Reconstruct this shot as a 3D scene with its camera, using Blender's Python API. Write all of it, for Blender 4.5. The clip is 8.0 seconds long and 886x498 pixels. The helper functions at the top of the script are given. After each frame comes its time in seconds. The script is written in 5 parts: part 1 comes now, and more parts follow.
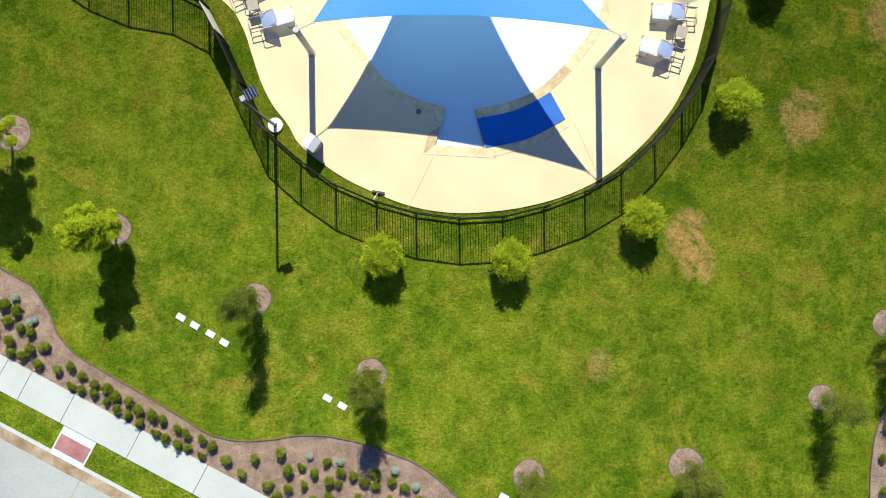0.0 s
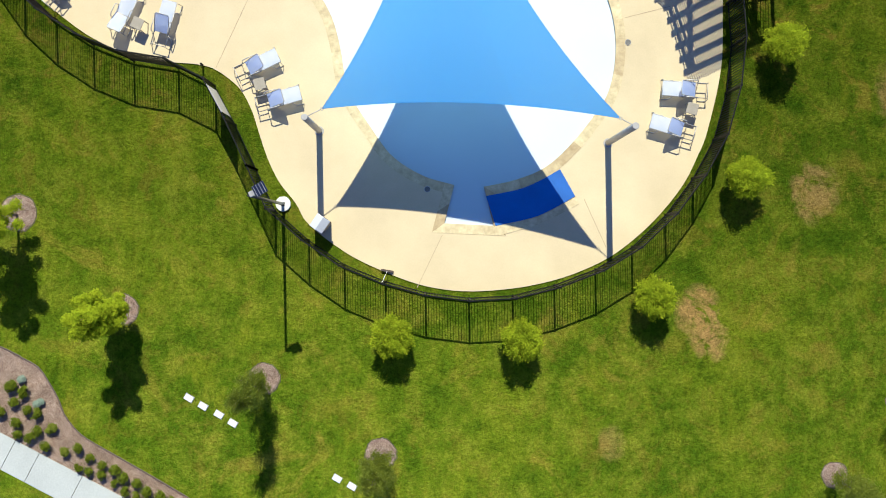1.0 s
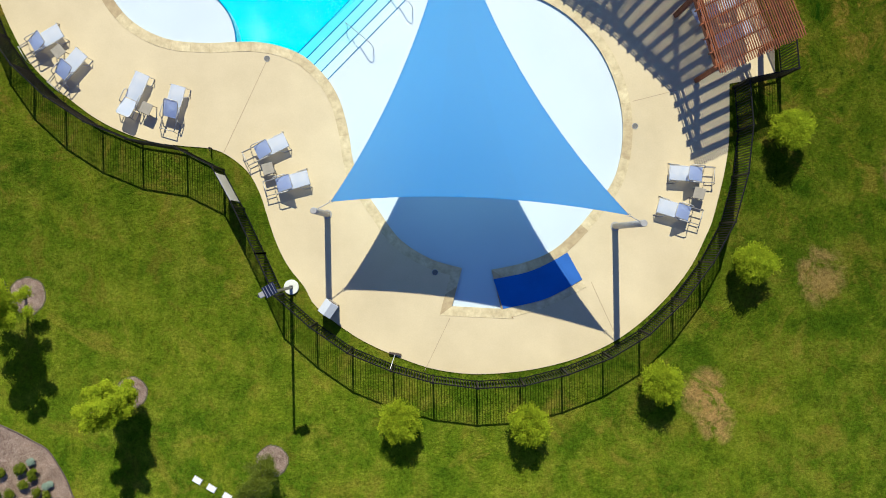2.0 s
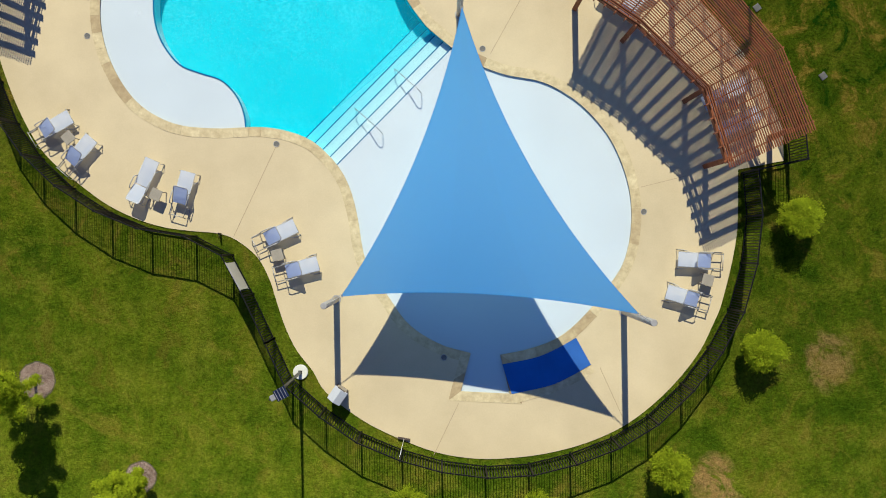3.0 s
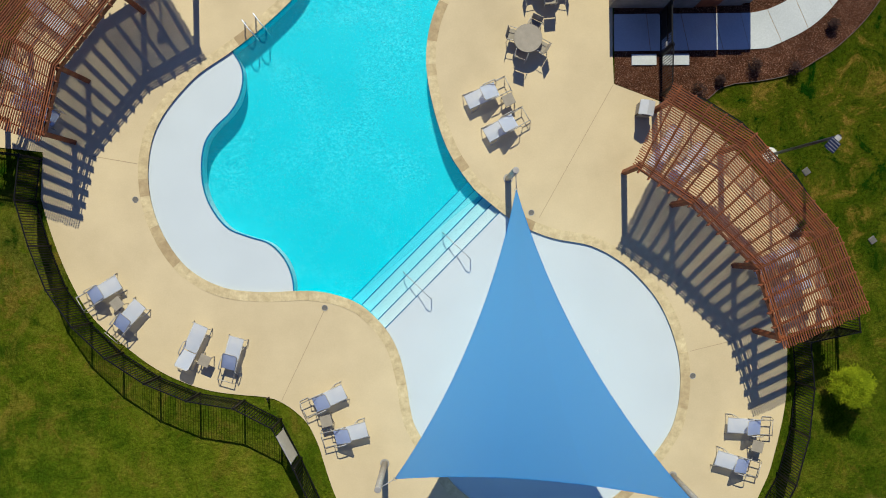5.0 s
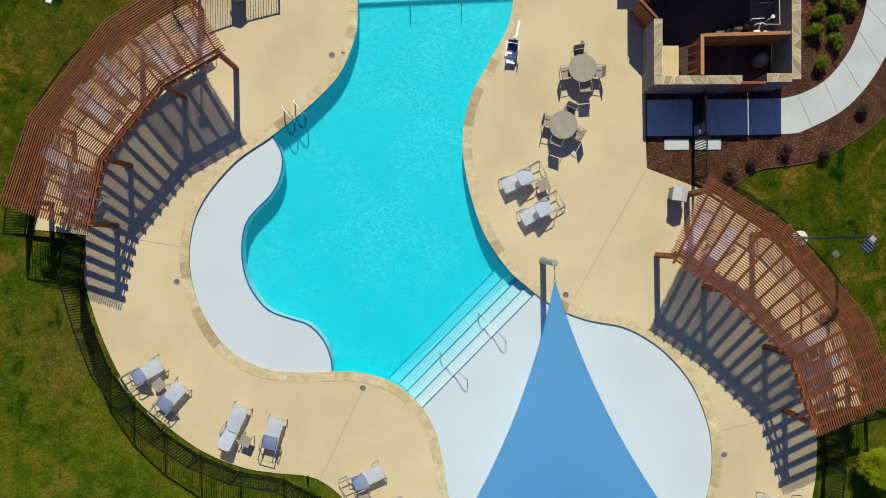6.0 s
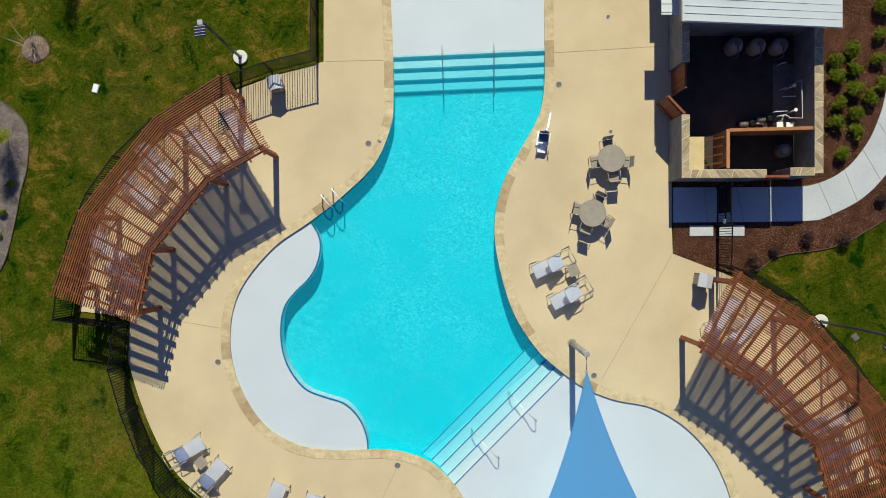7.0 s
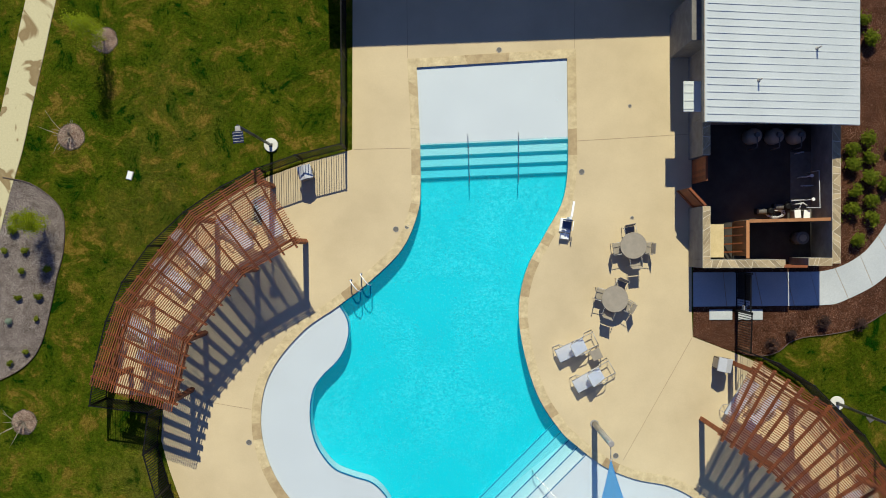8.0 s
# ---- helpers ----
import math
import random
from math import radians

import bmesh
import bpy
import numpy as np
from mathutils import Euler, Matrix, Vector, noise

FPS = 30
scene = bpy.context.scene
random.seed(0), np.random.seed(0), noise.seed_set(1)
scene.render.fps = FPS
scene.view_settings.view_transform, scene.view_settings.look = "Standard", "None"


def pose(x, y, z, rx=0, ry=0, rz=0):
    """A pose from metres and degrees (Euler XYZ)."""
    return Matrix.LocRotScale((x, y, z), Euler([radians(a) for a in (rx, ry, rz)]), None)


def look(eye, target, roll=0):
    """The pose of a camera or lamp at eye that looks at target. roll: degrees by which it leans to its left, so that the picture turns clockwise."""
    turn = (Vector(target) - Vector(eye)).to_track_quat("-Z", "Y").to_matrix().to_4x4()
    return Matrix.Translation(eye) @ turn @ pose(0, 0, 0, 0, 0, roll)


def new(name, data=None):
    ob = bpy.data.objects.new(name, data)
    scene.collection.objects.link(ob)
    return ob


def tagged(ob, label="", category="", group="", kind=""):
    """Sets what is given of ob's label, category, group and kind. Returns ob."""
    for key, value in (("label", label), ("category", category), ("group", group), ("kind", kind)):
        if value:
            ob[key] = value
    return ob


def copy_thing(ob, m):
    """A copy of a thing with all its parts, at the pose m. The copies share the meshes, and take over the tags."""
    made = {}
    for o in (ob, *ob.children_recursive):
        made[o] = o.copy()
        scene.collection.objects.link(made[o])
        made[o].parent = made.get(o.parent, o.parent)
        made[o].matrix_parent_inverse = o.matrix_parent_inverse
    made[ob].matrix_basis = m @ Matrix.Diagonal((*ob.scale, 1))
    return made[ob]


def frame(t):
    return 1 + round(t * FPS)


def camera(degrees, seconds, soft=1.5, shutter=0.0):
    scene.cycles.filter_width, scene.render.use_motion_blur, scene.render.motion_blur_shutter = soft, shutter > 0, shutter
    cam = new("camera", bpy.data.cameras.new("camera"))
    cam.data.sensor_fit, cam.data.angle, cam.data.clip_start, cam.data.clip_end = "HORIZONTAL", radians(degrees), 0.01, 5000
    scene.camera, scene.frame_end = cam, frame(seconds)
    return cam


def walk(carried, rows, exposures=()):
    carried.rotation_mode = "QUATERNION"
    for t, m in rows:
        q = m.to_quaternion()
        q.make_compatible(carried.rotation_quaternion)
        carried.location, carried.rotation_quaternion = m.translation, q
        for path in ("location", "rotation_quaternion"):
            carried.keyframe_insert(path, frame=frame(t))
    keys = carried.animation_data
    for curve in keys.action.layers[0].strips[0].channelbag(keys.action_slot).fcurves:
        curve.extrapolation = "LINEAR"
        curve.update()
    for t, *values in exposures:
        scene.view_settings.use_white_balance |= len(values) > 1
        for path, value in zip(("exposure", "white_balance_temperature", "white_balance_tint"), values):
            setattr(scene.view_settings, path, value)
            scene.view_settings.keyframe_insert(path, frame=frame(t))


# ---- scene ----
cam = camera(56.6, 8.0, soft=1.0)
PATH = [
    (0.0, -0.047, 0.023, 34.170, -0.312, 0.001, -0.096),
    (0.5, -0.238, 1.629, 34.019, -0.312, 0.001, -0.276),
    (1.0, -0.421, 3.267, 33.894, -0.312, 0.001, -0.409),
    (1.5, -0.578, 4.958, 33.938, -0.312, 0.001, -0.418),
    (3.0, -1.060, 10.223, 34.029, -0.312, 0.001, -0.348),
    (3.5, -1.358, 11.969, 33.998, -0.312, 0.001, -0.307),
    (4.0, -1.800, 13.702, 33.954, -0.312, 0.001, -0.335),
    (4.5, -2.364, 15.386, 33.906, -0.312, 0.001, -0.355),
    (5.8, -4.213, 19.700, 34.292, -0.312, 0.001, -0.212),
    (6.0, -4.519, 20.428, 34.525, -0.312, 0.001, -0.299),
    (6.5, -5.241, 22.186, 35.082, -0.312, 0.001, -0.221),
    (7.0, -5.917, 24.005, 35.687, -0.312, 0.001, -0.153),
    (7.5, -6.530, 25.854, 36.199, -0.312, 0.001, -0.136),
    (8.0, -7.047, 27.714, 36.560, -0.312, 0.001, -0.119),
]
walk(cam, [(t, pose(*r)) for t, *r in PATH], [(0.0, 1.25, 4950, 12), (1.5, 0.96, 4830, 12), (3.0, 0.58, 5000, 12), (3.5, 0.49, 5050, 12), (4.5, 0.46, 5050, 12), (6.0, 0.42, 5100, 12), (8.0, 0.45, 5100, 12)])

# world, sun and exposure
SUN_EL, SUN_AZ = 44.9, -0.6
world = bpy.data.worlds.new("sky")
scene.world = world
world.use_nodes = True
wn = world.node_tree.nodes
sky = wn.new("ShaderNodeTexSky")
sky.sky_type, sky.sun_disc = "NISHITA", False
sky.air_density, sky.dust_density, sky.ozone_density = 1.0, 0.0, 6.0
sky.sun_elevation, sky.sun_rotation = radians(SUN_EL), radians(SUN_AZ)
tint = wn.new("ShaderNodeMix")
tint.data_type, tint.blend_type = "RGBA", "MULTIPLY"
tint.inputs[0].default_value = 1.0
tint.inputs[7].default_value = (1.27, 0.95, 0.98, 1)
world.node_tree.links.new(sky.outputs["Color"], tint.inputs[6])
world.node_tree.links.new(tint.outputs[2], wn["Background"].inputs["Color"])
wn["Background"].inputs["Strength"].default_value = 0.057
sun = new("sun", bpy.data.lights.new("sun", "SUN"))
sun.data.energy, sun.data.angle, sun.data.color = 4.3, radians(0.5), (1.0, 0.83, 0.48)
ca, cb = math.cos(radians(SUN_EL)), math.sin(radians(SUN_EL))
sun.matrix_world = look((100 * ca * math.sin(radians(SUN_AZ)), 100 * ca * math.cos(radians(SUN_AZ)), 100 * cb), (0, 0, 0))


# ---- materials ----
def ramp(nt, fac, stops):
    n = nt.nodes.new("ShaderNodeValToRGB")
    e = n.color_ramp.elements
    while len(e) < len(stops):
        e.new(0.5)
    for k, (p, c) in zip(e, stops):
        k.position, k.color = p, (*c, 1) if len(c) == 3 else c
    nt.links.new(fac, n.inputs["Fac"])
    return n.outputs["Color"]


def noise_tex(nt, scale, detail=4.0, rough=0.6, stretch=(1, 1, 1), coords="Object", distort=0.0):
    tc, mp, n = nt.nodes.new("ShaderNodeTexCoord"), nt.nodes.new("ShaderNodeMapping"), nt.nodes.new("ShaderNodeTexNoise")
    mp.inputs["Scale"].default_value = stretch
    for key, v in (("Scale", scale), ("Detail", detail), ("Roughness", rough), ("Distortion", distort)):
        n.inputs[key].default_value = v
    nt.links.new(tc.outputs[coords], mp.inputs["Vector"])
    nt.links.new(mp.outputs["Vector"], n.inputs["Vector"])
    return n.outputs["Fac"]


def mix(nt, a, b, fac, mode="MIX"):
    n = nt.nodes.new("ShaderNodeMix")
    n.data_type, n.blend_type = "RGBA", mode
    for sock, v in ((n.inputs[0], fac), (n.inputs[6], a), (n.inputs[7], b)):
        if isinstance(v, (int, float)):
            sock.default_value = v
        elif isinstance(v, tuple):
            sock.default_value = (*v[:3], 1)
        else:
            nt.links.new(v, sock)
    return n.outputs[2]


def bump(nt, height, strength, distance=0.02):
    n = nt.nodes.new("ShaderNodeBump")
    n.inputs["Strength"].default_value, n.inputs["Distance"].default_value = strength, distance
    nt.links.new(height, n.inputs["Height"])
    return n.outputs["Normal"]


def blank(name, rough=0.7, metal=0.0):
    m = bpy.data.materials.new(name)
    m.use_nodes = True
    p = m.node_tree.nodes["Principled BSDF"]
    p.inputs["Roughness"].default_value, p.inputs["Metallic"].default_value = rough, metal
    return m, m.node_tree, p


def surface(name, dark, light, rough=0.7, metal=0.0, big=0.8, fine=12.0, amount=0.5, relief=0.3, depth=0.01, vary=0.0, stretch=(1, 1, 1), spec=0.5):
    """A mottled surface: broad stains, fine grain, a little relief, and a different tone for each piece."""
    m, nt, p = blank(name, rough, metal)
    broad, grain = noise_tex(nt, big, 5, 0.6, stretch), noise_tex(nt, fine, 5, 0.7, stretch)
    c = mix(nt, dark, light, ramp(nt, broad, [(0.3, (0, 0, 0)), (0.7, (1, 1, 1))]))
    c = mix(nt, c, ramp(nt, grain, [(0.25, (0.35, 0.35, 0.35)), (0.75, (0.65, 0.65, 0.65))]), amount, "OVERLAY")
    if vary:
        info = nt.nodes.new("ShaderNodeObjectInfo")
        tones = [(0.0, (1 - vary,) * 3), (1.0, (1 + vary * 0.4,) * 3)] if vary > 0 else [(0.0, (0.60, 0.53, 0.47)), (0.10, (0.76, 0.71, 0.66)), (0.22, (0.92, 0.90, 0.86)), (0.30, (0.99, 0.99, 0.98)), (1.0, (1.07, 1.08, 1.08))]
        c = mix(nt, c, ramp(nt, info.outputs["Random"], tones), 1.0, "MULTIPLY")
    nt.links.new(c, p.inputs["Base Color"])
    p.inputs["Specular IOR Level"].default_value = spec
    if relief:
        nt.links.new(bump(nt, grain, relief, depth), p.inputs["Normal"])
    return m


def grass_material():
    m, nt, p = blank("grass", 0.95)
    p.inputs["Specular IOR Level"].default_value = 0.0
    patch, mid, fine = noise_tex(nt, 0.13, 4, 0.6, distort=0.6), noise_tex(nt, 0.75, 5, 0.7), noise_tex(nt, 9.0, 6, 0.8)
    blades = noise_tex(nt, 27.0, 3, 0.75)
    c = ramp(nt, patch, [(0.30, (0.038, 0.067, 0.0015)), (0.50, (0.058, 0.089, 0.002)), (0.72, (0.092, 0.118, 0.003))])
    c = mix(nt, c, (0.128, 0.142, 0.010), ramp(nt, mid, [(0.47, (0, 0, 0)), (0.66, (0.8, 0.8, 0.8))]))
    c = mix(nt, c, (0.026, 0.056, 0.002), ramp(nt, mid, [(0.32, (0.55, 0.55, 0.55)), (0.47, (0, 0, 0))]))
    mow = noise_tex(nt, 1.1, 4, 0.65, (1.0, 0.28, 1.0), distort=0.4)
    c = mix(nt, c, (0.130, 0.140, 0.005), ramp(nt, mow, [(0.54, (0, 0, 0)), (0.72, (0.5, 0.5, 0.5))]))
    dry = noise_tex(nt, 0.42, 5, 0.65, distort=1.0)
    c = mix(nt, c, (0.190, 0.145, 0.022), ramp(nt, dry, [(0.57, (0, 0, 0)), (0.70, (0.5, 0.5, 0.5))]))
    # worn earth patches of their own shape on the lawn
    for x, y, r, s in ((10.15, 0.3, 1.25, 0.95), (10.6, -0.7, 1.0, 0.9), (14.9, 5.3, 1.35, 0.75), (18.6, 9.4, 1.7, 0.6), (6.5, -5.0, 0.8, 0.35), (-20.0, 28.0, 3.6, 0.14), (-19.0, 33.0, 3.4, 0.12), (-20.0, 17.0, 3.0, 0.15)):
        tc, mp, g = nt.nodes.new("ShaderNodeTexCoord"), nt.nodes.new("ShaderNodeMapping"), nt.nodes.new("ShaderNodeTexGradient")
        g.gradient_type = "SPHERICAL"
        mp.inputs["Location"].default_value = (-x / r, -y / r, 0)
        mp.inputs["Scale"].default_value = (1 / r, 0.8 / r, 1 / r)
        mp.inputs["Location"].default_value[1] = -0.8 * y / r
        nt.links.new(tc.outputs["Object"], mp.inputs["Vector"])
        nt.links.new(mp.outputs["Vector"], g.inputs["Vector"])
        ragged = noise_tex(nt, 0.9, 6, 0.72, distort=0.8)
        rough_edge = mix(nt, g.outputs["Color"], ramp(nt, ragged, [(0.36, (0, 0, 0)), (0.60, (1, 1, 1))]), 0.92, "MULTIPLY")
        c = mix(nt, c, (0.25, 0.155, 0.065), ramp(nt, rough_edge, [(0.10, (0, 0, 0)), (0.40, (s, s, s))]))
    # the lawn colour is multiplied up in the south and down in the north
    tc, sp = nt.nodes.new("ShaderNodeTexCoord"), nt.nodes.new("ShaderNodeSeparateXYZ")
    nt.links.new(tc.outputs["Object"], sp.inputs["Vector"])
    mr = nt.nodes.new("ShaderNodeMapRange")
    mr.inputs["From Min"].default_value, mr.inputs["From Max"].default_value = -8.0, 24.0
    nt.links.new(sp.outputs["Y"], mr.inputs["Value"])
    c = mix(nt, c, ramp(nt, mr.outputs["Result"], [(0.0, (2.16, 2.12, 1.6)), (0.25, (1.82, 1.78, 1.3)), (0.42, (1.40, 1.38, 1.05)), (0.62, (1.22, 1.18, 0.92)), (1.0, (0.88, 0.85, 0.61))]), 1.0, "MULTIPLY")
    # and multiplied down towards the east
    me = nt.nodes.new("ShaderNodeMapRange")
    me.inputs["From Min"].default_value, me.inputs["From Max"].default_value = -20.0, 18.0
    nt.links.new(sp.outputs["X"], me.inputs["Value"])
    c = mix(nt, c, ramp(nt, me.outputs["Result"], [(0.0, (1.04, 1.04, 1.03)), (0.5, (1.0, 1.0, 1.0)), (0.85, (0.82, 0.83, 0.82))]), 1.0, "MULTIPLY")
    north = ramp(nt, mr.outputs["Result"], [(0.45, (0.34, 0.34, 0.34)), (0.92, (1, 1, 1))])
    blot = noise_tex(nt, 0.7, 7, 0.75, distort=0.6)
    c = mix(nt, c, mix(nt, c, ramp(nt, blot, [(0.38, (0.009, 0.036, 0.001)), (0.50, (0.060, 0.085, 0.002)), (0.60, (0.190, 0.135, 0.016))]), ramp(nt, blot, [(0.38, (1, 1, 1)), (0.47, (0.1, 0.1, 0.1)), (0.51, (0.1, 0.1, 0.1)), (0.62, (1, 1, 1))])), north)
    c = mix(nt, c, ramp(nt, fine, [(0.30, (0.10, 0.10, 0.10)), (0.70, (0.90, 0.90, 0.90))]), 0.66, "OVERLAY")
    c = mix(nt, c, ramp(nt, blades, [(0.28, (0.14, 0.14, 0.14)), (0.72, (0.86, 0.86, 0.86))]), 0.45, "OVERLAY")
    nt.links.new(c, p.inputs["Base Color"])
    nt.links.new(bump(nt, fine, 1.0, 0.15), p.inputs["Normal"])
    return m


def water_material():
    m = bpy.data.materials.new("pool_water")
    m.use_nodes = True
    nt = m.node_tree
    nt.nodes.remove(nt.nodes["Principled BSDF"])
    clear, gloss, fr, mx = (nt.nodes.new(k) for k in ("ShaderNodeBsdfTransparent", "ShaderNodeBsdfGlossy", "ShaderNodeLayerWeight", "ShaderNodeMixShader"))
    clear.inputs["Color"].default_value = (0.90, 0.985, 0.995, 1)
    gloss.inputs["Roughness"].default_value = 0.05
    ripple = mix(nt, noise_tex(nt, 2.6, 3, 0.6, distort=0.8), noise_tex(nt, 9.0, 3, 0.6, distort=0.5), 0.5)
    nrm = bump(nt, ripple, 0.9, 0.06)
    nt.links.new(nrm, gloss.inputs["Normal"])
    nt.links.new(nrm, fr.inputs["Normal"])
    power, gain = nt.nodes.new("ShaderNodeMath"), nt.nodes.new("ShaderNodeMath")
    power.operation, gain.operation = "POWER", "MULTIPLY_ADD"
    power.inputs[1].default_value, gain.inputs[1].default_value, gain.inputs[2].default_value = 5.0, 0.9, 0.02
    nt.links.new(fr.outputs["Facing"], power.inputs[0])
    nt.links.new(power.outputs[0], gain.inputs[0])
    nt.links.new(gain.outputs[0], mx.inputs[0])
    nt.links.new(clear.outputs[0], mx.inputs[1])
    nt.links.new(gloss.outputs[0], mx.inputs[2])
    nt.links.new(mx.outputs[0], nt.nodes["Material Output"].inputs["Surface"])
    return m


def sail_material():
    m, nt, p = blank("shade_cloth", 0.85)
    grain, broad = noise_tex(nt, 60, 3, 0.6), noise_tex(nt, 0.35, 3, 0.5)
    c = mix(nt, (0.006, 0.180, 0.68), (0.012, 0.215, 0.74), broad)
    info = nt.nodes.new("ShaderNodeObjectInfo")
    c = mix(nt, c, ramp(nt, info.outputs["Random"], [(0.0, (0.96, 0.96, 0.97)), (1.0, (1.06, 1.05, 1.04))]), 1.0, "MULTIPLY")
    nt.links.new(c, p.inputs["Base Color"])
    p.inputs["Specular IOR Level"].default_value = 0.25
    nt.links.new(bump(nt, grain, 0.15, 0.004), p.inputs["Normal"])
    tl, ms = nt.nodes.new("ShaderNodeBsdfTranslucent"), nt.nodes.new("ShaderNodeMixShader")
    tl.inputs["Color"].default_value = (0.43, 0.73, 0.90, 1)
    ms.inputs[0].default_value = 0.62
    nt.links.new(p.outputs[0], ms.inputs[1])
    nt.links.new(tl.outputs[0], ms.inputs[2])
    nt.links.new(ms.outputs[0], nt.nodes["Material Output"].inputs["Surface"])
    return m


def light_sheet_material(name="ripple_light_sheet", share=0.46, still=False):
    """Sheet colour standing for light the water scatters, with ripple glints painted unless still."""
    m = bpy.data.materials.new(name)
    m.use_nodes = True
    nt = m.node_tree
    nt.nodes.remove(nt.nodes["Principled BSDF"])
    clear, dif, mx = (nt.nodes.new(k) for k in ("ShaderNodeBsdfTransparent", "ShaderNodeBsdfDiffuse", "ShaderNodeMixShader"))
    clear.inputs["Color"].default_value = (0.90, 0.98, 0.99, 1)
    # light and dark ripple tones painted into the colour, weaker in calm areas
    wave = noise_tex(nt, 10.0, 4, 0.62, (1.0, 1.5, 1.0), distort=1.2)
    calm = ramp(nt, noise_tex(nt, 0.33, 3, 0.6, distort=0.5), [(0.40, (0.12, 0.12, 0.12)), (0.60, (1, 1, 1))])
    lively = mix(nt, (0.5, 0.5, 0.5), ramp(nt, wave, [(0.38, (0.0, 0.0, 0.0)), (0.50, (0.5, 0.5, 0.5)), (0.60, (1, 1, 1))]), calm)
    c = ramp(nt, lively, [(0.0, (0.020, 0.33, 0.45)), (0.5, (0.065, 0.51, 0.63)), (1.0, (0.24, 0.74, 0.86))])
    if still:
        c = mix(nt, (0.075, 0.53, 0.64), (0.090, 0.58, 0.69), noise_tex(nt, 0.3, 2))
    nt.links.new(c, dif.inputs["Color"])
    mx.inputs[0].default_value = share
    nt.links.new(clear.outputs[0], mx.inputs[1])
    nt.links.new(dif.outputs[0], mx.inputs[2])
    nt.links.new(mx.outputs[0], nt.nodes["Material Output"].inputs["Surface"])
    return m


RIPPLE_LIGHT = light_sheet_material()
HAZE = light_sheet_material("shade_lift_sheet", 0.24, True)
GRASS = grass_material()
WATER = water_material()
SAIL = sail_material()
DECK = surface("deck_concrete", (0.475, 0.385, 0.23), (0.585, 0.48, 0.29), 0.85, big=0.32, fine=16, amount=0.18, relief=0.08)
COPING = surface("sandstone_coping", (0.41, 0.32, 0.175), (0.60, 0.50, 0.29), 0.8, big=3.0, fine=9, amount=0.45, relief=0.3, vary=-1)
PLASTER = surface("white_plaster", (0.550, 0.548, 0.585), (0.590, 0.588, 0.625), 0.6, big=0.5, fine=30, amount=0.15, relief=0.05)
# turquoise of the water put into the plaster colour, paler on shallower treads
AQUA = surface("water_tint_plaster", (0.050, 0.50, 0.61), (0.065, 0.56, 0.67), 0.6, big=0.35, fine=5.5, amount=0.5, relief=0.05)
STEPS = [surface("depth_tint_plaster", (r, g, b), (r * 1.15, g * 1.05, b * 1.04), 0.6, big=0.6, fine=6, amount=0.2, relief=0.05) for r, g, b in ((0.48, 0.59, 0.63), (0.35, 0.59, 0.65), (0.22, 0.57, 0.66), (0.11, 0.53, 0.66))]
TILE_BLUE = surface("blue_waterline_tile", (0.015, 0.09, 0.24), (0.02, 0.14, 0.32), 0.25, big=4, fine=25, amount=0.4)
TILE_TEAL = surface("teal_step_tile", (0.02, 0.16, 0.22), (0.03, 0.21, 0.28), 0.3, big=4, fine=25, amount=0.3)
TILE_GREY = surface("grey_waterline_tile", (0.10, 0.17, 0.18), (0.16, 0.25, 0.26), 0.3, big=4, fine=25, amount=0.4)
MAT_BLUE = surface("blue_safety_surface", (0.020, 0.085, 0.32), (0.028, 0.110, 0.40), 0.8, big=1.0, fine=40, amount=0.4, relief=0.3)
CEDAR = surface("stained_cedar", (0.155, 0.040, 0.008), (0.275, 0.080, 0.016), 0.75, big=3, fine=25, amount=0.6, relief=0.3, vary=0.3)
BLACK = surface("black_powder_coat", (0.0045, 0.0045, 0.005), (0.008, 0.008, 0.0085), 0.5, big=3, fine=20, amount=0.3, relief=0, spec=0.15)
CONCRETE = surface("pale_concrete", (0.40, 0.42, 0.43), (0.48, 0.50, 0.50), 0.9, big=0.5, fine=16, amount=0.4, relief=0.15)
PAVING = surface("street_paving", (0.355, 0.365, 0.345), (0.415, 0.425, 0.40), 0.9, big=0.5, fine=16, amount=0.4, relief=0.15)
ROADMAT = surface("road_concrete", (0.26, 0.27, 0.26), (0.33, 0.34, 0.32), 0.9, big=0.25, fine=14, amount=0.4, relief=0.2)
def mulch_material(name, stops, big):
    """Wood chips: each cell a chip of its own tone, with gaps and broad stains."""
    m, nt, p = blank(name, 0.95)
    p.inputs["Specular IOR Level"].default_value = 0.1
    tc, mp, v = nt.nodes.new("ShaderNodeTexCoord"), nt.nodes.new("ShaderNodeMapping"), nt.nodes.new("ShaderNodeTexVoronoi")
    mp.inputs["Scale"].default_value = (9, 15, 12)
    nt.links.new(tc.outputs["Object"], mp.inputs["Vector"])
    nt.links.new(mp.outputs["Vector"], v.inputs["Vector"])
    sep = nt.nodes.new("ShaderNodeSeparateColor")
    nt.links.new(v.outputs["Color"], sep.inputs["Color"])
    c = ramp(nt, sep.outputs["Red"], stops)
    c = mix(nt, c, ramp(nt, noise_tex(nt, big, 5, 0.7), [(0.3, (0.45, 0.43, 0.42)), (0.7, (1.15, 1.15, 1.15))]), 0.9, "MULTIPLY")
    nt.links.new(c, p.inputs["Base Color"])
    nt.links.new(bump(nt, v.outputs["Distance"], 1.0, 0.05), p.inputs["Normal"])
    return m


